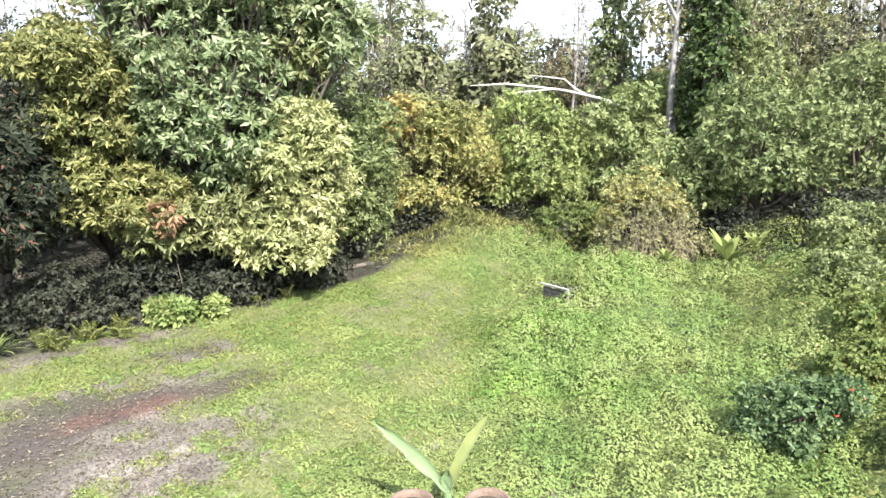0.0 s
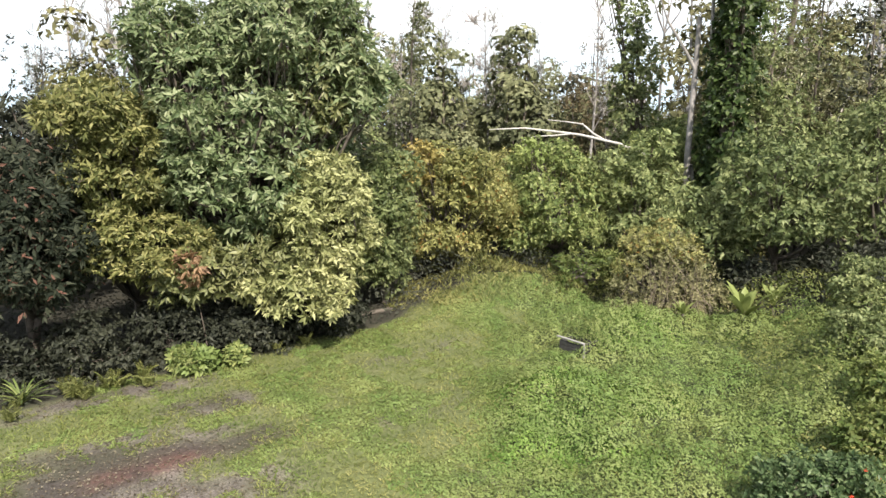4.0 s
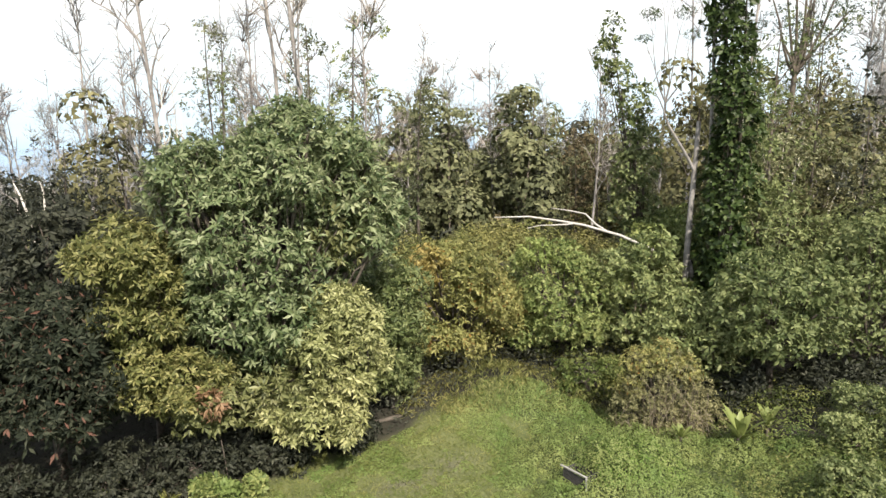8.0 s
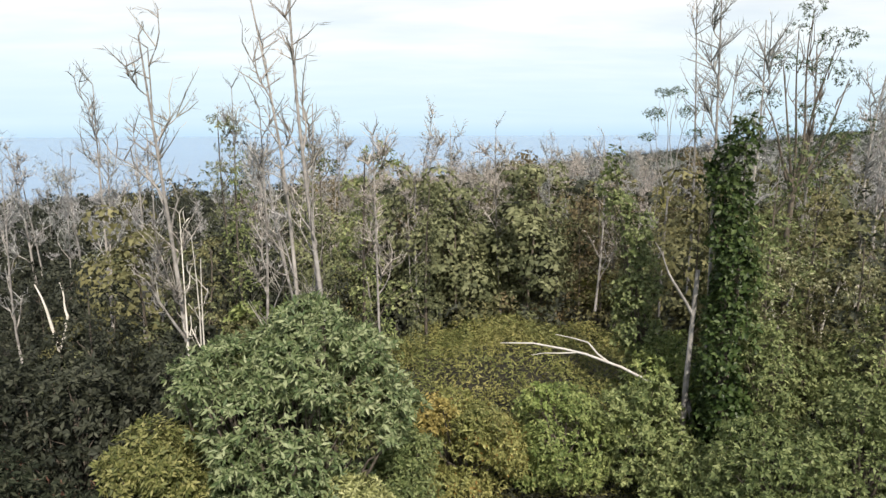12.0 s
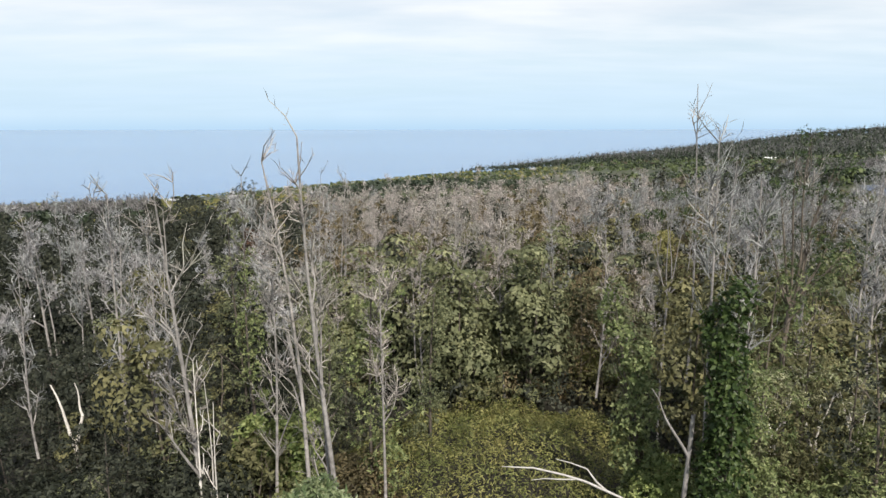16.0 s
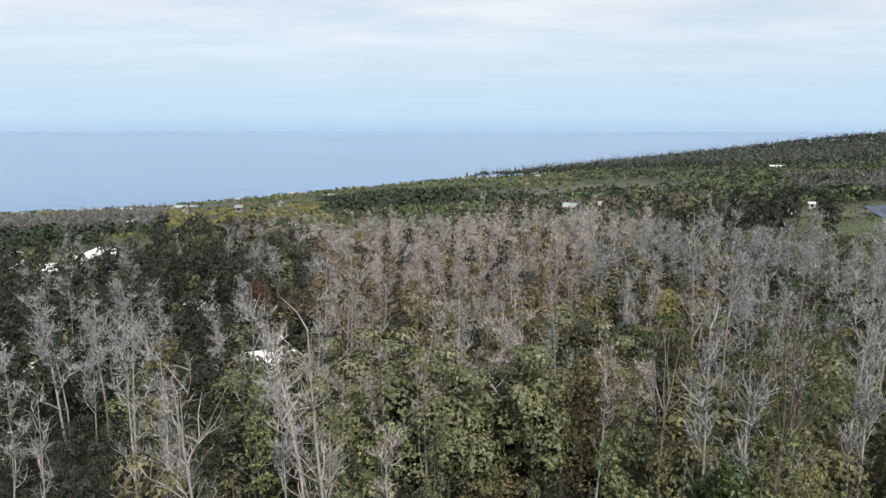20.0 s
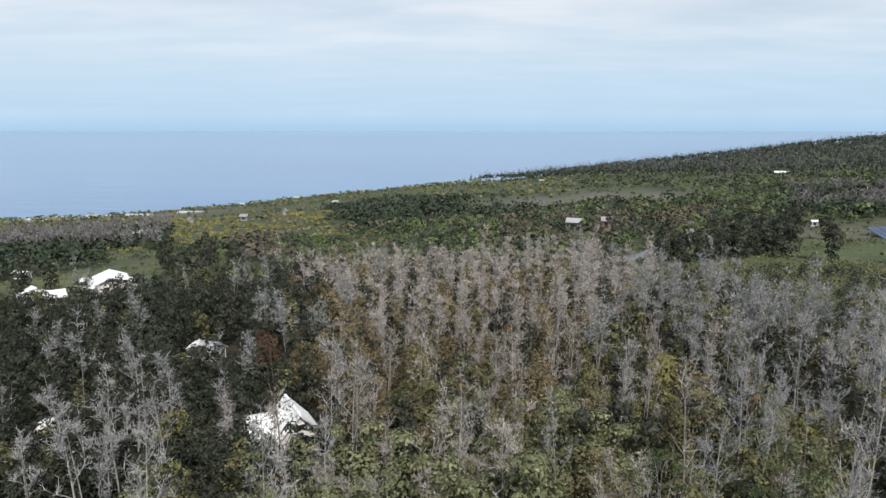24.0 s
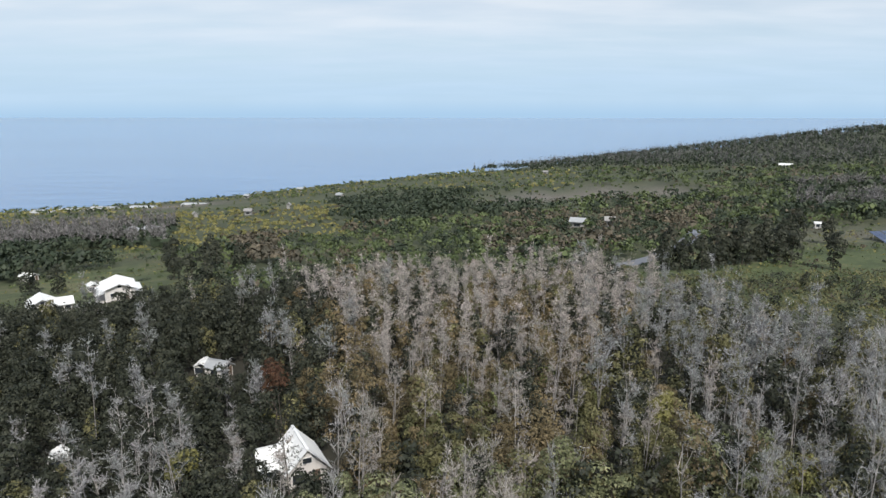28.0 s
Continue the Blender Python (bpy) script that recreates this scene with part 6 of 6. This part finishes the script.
def yard_cover():
    r = np.random.default_rng(31)

    def hill(x, y):
        e = smooth(y, 22.3, 23.5) * smooth(1 - np.hypot((x - 3.3) / 11.0, (y - 31.5) / 12.0), 0.0, 0.3)
        return e * (0.6 + 0.4 * waves(x, y, 1.0) + 1.3 * clumps(x, y, 2.3, 3.0) + 0.45 * clumps(x, y, 0.8, 1.0))
    thicket("fern_thicket", 80000, (-8, 14.5, 20, 44), hill, LEAF_FERN, 0.18, "sunlit yellow-green fern thicket over the hill", "thicket", 0.34, r, 0.25, 0.8, 0.6, True, 0.35)

    def right_side(x, y):
        return smooth(x - 0.1 * (y - 8), 0.3, 2.6)

    def weeds(x, y):
        a = lawn(x, y) * (1 - bare(x, y)) * (1 - dark_soil(x, y))
        low = (0.09 - 0.06 * right_side(x, y)) * smooth(waves(x, y, 1.5, 9.0) + 0.5 * waves(x, y, 5.0, 2.0) + 0.5 * smooth(-y, -9.5, -7.0), -0.35, 0.5) * (0.35 + 0.9 * clumps(x, y, 0.3, 8.0))
        a = a * (1 - np.exp(-(((x - 3.15) / 0.34) ** 2 + ((y - 14.8) / 0.34) ** 2)))
        return a * (low + right_side(x, y) * 0.66 * clumps(x, y, 1.15, 2.0) * (0.45 + 0.55 * clumps(x, y, 0.36, 5.0)) + 0.75 * hump(x, y, 4.5, 15.3, 0.85, 0.8, 1.0) * (0.35 + 0.65 * clumps(x, y, 0.6, 1.0)) + 0.45 * hump(x, y, 2.5, 11.9, 1.1, 0.9, 1.0) * clumps(x, y, 0.6, 1.5))
    thicket("weeds", 400000, (-7, 10, 5.8, 21.5), weeds, LEAF_WEED, 0.041, "low leafy green weeds spreading over the lawn", "weeds", 0.7, r, 0.1, 0.8, 0.55, True, 0.17)

    def lush(x, y):
        a = hump(x, y, 2.4, 12.2, 1.3, 1.0, 1.0) + hump(x, y, 4.6, 15.4, 1.2, 1.0, 1.2) + hump(x, y, 1.6, 10.4, 1.0, 0.7, 0.6) + hump(x, y, 4.4, 12.6, 0.9, 0.8, 0.7) + hump(x, y, 3.3, 10.2, 1.0, 0.6, 0.6)
        a = a * (1 - np.exp(-(((x - 3.15) / 0.4) ** 2 + ((y - 14.7) / 0.5) ** 2)))
        return smooth(a, 0.25, 0.9) * (0.1 + 0.6 * clumps(x, y, 0.8, 3.0) * (0.5 + 0.5 * clumps(x, y, 0.28, 6.0)))
    thicket("lush_weeds", 62000, (-0.5, 7, 8.5, 18), lush, LEAF_LUSH, 0.05, "lush fresh green weed mounds rising from the lawn", "weeds", 0.65, r, 0.15, 0.7, 0.6, True, 0.22)

    def tall_weeds(x, y):
        a = smooth(x - 0.2 * (y - 8), 4.2, 6.5) * smooth(22 - y, 0, 2) * smooth(y, 5, 7)
        return a * (0.15 + 0.95 * clumps(x, y, 1.5, 7.0) * (0.55 + 0.45 * clumps(x, y, 0.5, 4.0)))
    thicket("tall_weeds", 75000, (4, 15, 5, 21), tall_weeds, LEAF_WEED_DARK, 0.062, "taller tangled weeds and vines at the yard's side", "weeds", 0.6, r, 0.2, 0.8, 0.8, True)

    def turf(x, y):
        return lawn(x, y) * (1 - 0.6 * bare(x, y)) * (1 - 0.75 * dark_soil(x, y)) * (0.02 + 0.05 * smooth(waves(x, y, 1.1, 6.0), -0.6, 0.6)) * smooth(waves(x, y, 3.3, 2.0) + 0.6 * waves(x, y, 9.0, 4.0) + 1.6 - 1.5 * bare(x, y), 0.0, 0.8)
    thicket("lawn_grass", 130000, (-10, 5, 5.5, 22), turf, LEAF_GRASS, 0.08, "short yellow-green lawn grass", "grass", 0.2, r, 0.8, 1.0, 0.45, True)

    def litter(x, y):
        return lawn(x, y) * np.clip(bare(x, y) + 0.8 * dark_soil(x, y) + 0.1, 0, 1) * 0.03
    thicket("leaf_litter", 60000, (-10, 4, 5.8, 20), litter, LEAF_LITTER, 0.045, "dry fallen leaves scattered on worn ground", "litter", 0.5, r, 0.0, 1.5)

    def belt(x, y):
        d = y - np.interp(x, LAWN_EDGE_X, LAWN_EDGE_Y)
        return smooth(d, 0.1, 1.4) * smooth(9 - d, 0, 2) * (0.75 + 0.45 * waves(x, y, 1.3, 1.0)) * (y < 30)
    # Leaf colour carries the deep shade beyond the lawn's edge.
    thicket("edge_shrubs", 110000, (-18, 18, 9, 30), belt, LEAF_WOOD_DARK, 0.11, "low plants with leaves darkened to stand in for shade under the trees", "shrubs", 0.35, r, plain=True)

    def mound(x, y):
        return hump(x, y, 1.9, 20.2, 2.0, 1.2, 0.6) * lumpy(x, y, 2.6, 8.0) + hump(x, y, 3.6, 19.4, 1.4, 0.8, 0.4) * lumpy(x, y, 3.0, 2.0)
    thicket("mound_grass", 9000, (-1.5, 6, 18.5, 23), mound, LEAF_FERN, 0.16, "tall yellow-green grass on the mound", "grass", 0.16, r, 0.9, 0.4)


yard_cover()


# ------------------------------------------------------------------ plants and small things of the yard
def blade_mesh(name, count, length, width, rise, curl, r, steps=5, fold=0.15):
    """A rosette of long arching blades."""
    v, f = [], []
    for k in range(count):
        a = k * 2.4 + r.normal(0, 0.2)
        ln, up = length * r.uniform(0.7, 1.15), rise * r.uniform(0.6, 1.3)
        out = np.array([math.cos(a), math.sin(a), 0])
        side = np.array([-math.sin(a), math.cos(a), 0])
        base = len(v)
        for i in range(steps + 1):
            s = i / steps
            c = out * ln * s * math.cos(up * (1 - 0.2 * s)) + np.array([0, 0, ln * (s * math.sin(up) - curl * s * s)])
            w = width * (0.35 + 1.3 * s) * (1 - s ** 3) + 0.004
            v += [c - side * w / 2 + [0, 0, fold * w], c, c + side * w / 2 + [0, 0, fold * w]]
        for i in range(steps):
            p = base + i * 3
            f += [(p, p + 1, p + 4, p + 3), (p + 1, p + 2, p + 5, p + 4)]
    return np_mesh(name, np.array(v), np.array(f), True)


def fern_mesh(r, fronds=9, length=0.8):
    """Fern fronds: an arching rib with paired leaflets."""
    P, W, N, L = [], [], [], []
    lines = []
    for k in range(fronds):
        a = k * 2.4 + r.normal(0, 0.3)
        out = np.array([math.cos(a), math.sin(a), 0])
        ln = length * r.uniform(0.7, 1.2)
        pts = np.array([out * ln * s * 0.5 + np.array([0, 0, ln * (1.25 * s - 0.6 * s * s)]) for s in np.linspace(0, 1, 7)])
        lines.append((pts, np.linspace(0.008, 0.002, 7)))
        for s in np.linspace(0.15, 0.98, 12):
            c = np.array([np.interp(s * 6, np.arange(7), pts[:, j]) for j in range(3)])
            for q in (-1, 1):
                P.append(c), W.append(unit(np.array([-out[1], out[0], 0]) * q + out * 0.4)), N.append(unit(out * 0.5 + np.array([0, -0.4, 0.7]))), L.append(ln * 0.28 * (1 - s) ** 0.6 * 1.0 + 0.02)
    L = np.array(L)
    return np_mesh("fronds", *leaves(np.array(P), np.array(W), np.array(N), L, L * 0.32)), np_mesh("ribs", *tubes(lines, 3))


def yard_plants():
    r = np.random.default_rng(77)
    g = lambda x, y: float(height(x, y))
    # broad-leaved pale rosettes before the dark hollow
    first = None
    for x, y, s in ((7.65, 16.2, 1.0), (8.6, 16.7, 0.72), (6.2, 16.3, 0.5)):
        m = pose(x, y, g(x, y) + 0.25, 0, 0, r.uniform(0, 360)) @ Matrix.Scale(s, 4)
        if first is None:
            first = tagged(empty("rosette_plant"), "rosette plant with broad pale yellow-green leaves among weeds", "plant", "rosette plants")
            for k in range(16):
                ob = mesh_part("leaf", blade_mesh("leaf", 1, 0.95, 0.21, 1.0 + 0.18 * (k % 4), 0.16, r), LEAF_ROSETTE, first)
                ob.rotation_euler = (0, 0, k * 2.4)
            mesh_part("stem", np_mesh("stem", *tubes([limb((0, 0, -0.4), (0, 0, 0.15), 0.07, 0.05)], 7), True), BARK, first)
            first.matrix_basis = m
        else:
            copy_thing(first, m)
    # strap-leaved plants
    first = None
    for x, y, s in ((-8.35, 13.75, 1.0), (-8.3, 16.0, 0.9), (-9.6, 13.2, 0.9), (-7.9, 15.4, 0.7), (-10.6, 13.6, 0.9)):
        m = pose(x, y, g(x, y), 0, 0, r.uniform(0, 360)) @ Matrix.Scale(s, 4)
        if first is None:
            first = tagged(empty("strap_plant"), "tuft of long narrow green strap leaves at the lawn edge", "plant", "strap plants")
            mesh_part("leaf_tuft", blade_mesh("leaf_tuft", 34, 0.85, 0.045, 1.0, 0.42, r), LEAF_GREEN, first)
            first.matrix_basis = m
        else:
            copy_thing(first, m)
    # ferns along the edge of the shade
    first = None
    spots = [(-7.4, 14.3), (-6.9, 14.6), (-6.1, 15.2), (-5.8, 15.0), (-6.5, 15.0), (-5.1, 15.3), (-7.9, 14.1), (-4.2, 16.0), (-3.6, 16.6), (-9.2, 13.0), (2.1, 20.5), (2.6, 20.4), (1.5, 20.6), (-8.8, 14.2), (-6.7, 14.9), (-6.3, 15.4), (-5.5, 15.5), (-7.1, 14.9), (-7.6, 14.7), (-4.6, 16.0), (-8.2, 14.5), (-5.0, 15.8), (-9.8, 13.6), (-3.0, 17.2), (-2.2, 17.8)]
    for x, y in spots:
        x, y = x + r.normal(0, 0.15), y - (0.85 if y < 18 else 0) + r.normal(0, 0.2)
        m = pose(x, y, g(x, y), r.normal(0, 8), r.normal(0, 8), r.uniform(0, 360)) @ Matrix.Scale(r.uniform(0.5, 0.85), 4)
        if first is None:
            first = tagged(empty("fern"), "upright yellow-green fern at the shady lawn edge", "fern", "edge ferns")
            a, b = fern_mesh(r)
            mesh_part("frond_tuft", a, LEAF_FERN_GREEN, first), mesh_part("rib_tuft", b, LEAF_FERN_GREEN, first)
            first.matrix_basis = m
        else:
            copy_thing(first, m)
    # leafy shrubs at the edge
    for x, y, k, m, label in ((-4.9, 14.7, 0.26, LEAF_WEED, "small fresh green shrub at the lawn edge"), (-5.4, 14.8, 0.28, LEAF_GREEN, "small green shrub beside ferns"), (-4.3, 15.1, 0.24, LEAF_GREEN, "low green shrub at the lawn edge")):
        z = g(x, y)
        broad_tree("shrub", (x, y, z), [lumps((x, y, z + k), (k, k, k), 6, k * 0.5)], 240, 5, 0.14, [m], label, "shrub", ratio=0.5, trunk=0.02, group="edge shrubs")
    # the dark shrub with a few red flowers
    x, y = 5.05, 8.35
    z = g(x, y)
    b = broad_tree("flowering_shrub", (x, y, z), [lumps((x, y, z + 0.5), (0.7, 0.55, 0.55), 14, 0.28)], 2400, 5, 0.075, [LEAF_SHRUB], "dark green leafy shrub with a few red flowers", "shrub", ratio=0.5, trunk=0.03, stems=3)
    fl = [(0.1, -0.62, 0.75), (0.3, -0.55, 1.05), (0.65, -0.3, 0.8)]
    for p in fl:
        d = ball_ways(6, r) * [1, 1, 0.4] + [0, -0.3, 0.3]
        mesh_part("flower", np_mesh("flower", *leaves(np.array([p] * 6), unit(d), ball_ways(6, r), 0.035, 0.022)), PETAL_RED, b, "small red flower")
    for x, y, k in ((6.6, 9.5, 0.55), (7.6, 11.0, 0.6), (8.6, 13.0, 0.7), (9.6, 14.6, 0.7), (10.8, 13.6, 0.9), (9.0, 10.6, 0.8), (6.4, 7.4, 0.6), (10.6, 16.2, 0.7), (11.6, 15.2, 0.9), (7.4, 8.6, 0.5)):
        z = g(x, y)
        broad_tree("side_shrub", (x, y, z), [lumps((x, y, z + k * 0.7), (k, k * 0.8, k * 0.75), 12, k * 0.4)], 800, 5, 0.09, [LEAF_HEDGE if k > 0.6 else LEAF_WEED_DARK],
                   "tangled green shrub on the yard's weedy side", "shrub", ratio=0.5, trunk=0.02, stems=3, group="side shrubs")
    # the red leaf cluster on the big tree's skirt
    x, y, z = -5.2, 15.0, 2.3
    broad_tree("red_leaved_shoot", (x, y + 0.6, g(x, y)), [[((x, y, z), (0.28, 0.2, 0.3))]], 40, 6, 0.2, [LEAF_RED], "slender shoot with a cluster of red new leaves", "shoot", trunk=0.02)
    # young banana plant between two pots
    root = tagged(empty("banana_plant", (0.43, 7.2, g(0.43, 7.2))), "young banana plant with two upright torn leaves", "plant")
    mesh_part("stem", np_mesh("stem", *tubes([limb((0, 0, -0.1), (0, 0, 0.42), 0.07, 0.045, 0.01)], 9), True), BANANA, root)
    for s, ln, lean, mt in ((-1, 1.08, 0.72, BANANA), (1, 1.1, 0.4, BANANA_YELLOW), (0.15, 0.35, 0.1, BANANA)):
        v, f = [], []
        for i in range(13):
            q = i / 12
            c = np.array([s * lean * ln * q * (0.65 + 0.35 * q), -0.05 * q, 0.38 + ln * q * 0.82])
            w = 0.075 * math.sin(math.pi * min(1, q * 0.93 + 0.05)) ** 0.7 * (1 + 0.12 * r.normal()) + 0.01
            nrm = unit(np.array([0.8 * (-s if s else 1) * 0.35, -0.9, 0.1]))
            side = np.cross(unit(np.array([s * lean, 0, 0.82])), nrm)
            v += [c - side * w + nrm * 0.03, c, c + side * w * 0.55 + nrm * 0.05]
        for i in range(12):
            p = i * 3
            f += [(p, p + 1, p + 4, p + 3), (p + 1, p + 2, p + 5, p + 4)]
        mesh_part("leaf", np_mesh("leaf", np.array(v), np.array(f), True), mt, root)
    first = None
    for x, y in ((0.02, 7.12), (0.86, 7.06)):
        if first is None:
            first = tagged(empty("plant_pot", (x, y, g(x, y))), "round brown clay pot with a thick pale rim", "pot", "pots")
            bm = bmesh.new()
            prof = [(0.14, 0.0), (0.2, 0.12), (0.235, 0.27), (0.25, 0.28), (0.255, 0.33), (0.225, 0.335), (0.205, 0.3), (0.19, 0.24)]
            rings = [[bm.verts.new((a * math.cos(t), a * math.sin(t), z)) for t in np.linspace(0, 2 * math.pi, 24, endpoint=False)] for a, z in prof]
            for a, b in zip(rings, rings[1:]):
                for i in range(24):
                    bm.faces.new((a[i], a[(i + 1) % 24], b[(i + 1) % 24], b[i]))
            bm.faces.new(rings[0][::-1])
            part("body", bm, CLAY, first)
            bm = bmesh.new()
            bmesh.ops.create_circle(bm, cap_ends=True, segments=24, radius=0.2, matrix=Matrix.Translation((0, 0, 0.26)))
            part("soil", bm, SOIL, first)
        else:
            copy_thing(first, pose(x, y, g(x, y), 0, 0, 40))
    # the sunk timber bin with a white rail
    root = tagged(empty("garden_bin", (3.38, 15.05, g(3.38, 15.05) - 0.16), -54), "dark weathered timber bin with white top rail in weeds", "bin")
    for i in range(4):
        for y in (-0.22, 0.22):
            part("board", box_bm((0.68, 0.025, 0.11), (0.0, y, i * 0.115), 0.006), TIMBER_DARK, root)
        for x in (-0.33, 0.33):
            part("board", box_bm((0.025, 0.41, 0.11), (x, 0.0, i * 0.115), 0.006), TIMBER_DARK, root)
    part("rail", box_bm((0.82, 0.05, 0.035), (0, -0.23, 0.46), 0.006), TIMBER_WHITE, root, "white painted rail")
    part("rail", box_bm((0.05, 0.5, 0.035), (0.36, 0, 0.43), 0.006), TIMBER_DARK, root)
    part("post", box_bm((0.045, 0.045, 0.62), (0.43, -0.27, 0.15), 0.006), TIMBER_WHITE, root, "pale post")
    # a cut log at the edge of the shade
    root = tagged(empty("log", (-1.5, 18.75, g(-1.5, 18.75) + 0.05), 25), "short grey log lying at the lawn edge", "log")
    mesh_part("bark", np_mesh("bark", *tubes([limb((-0.55, 0, 0), (0.55, 0, 0.02), 0.07, 0.06, 0.02)], 9), True), BARK, root)


yard_plants()
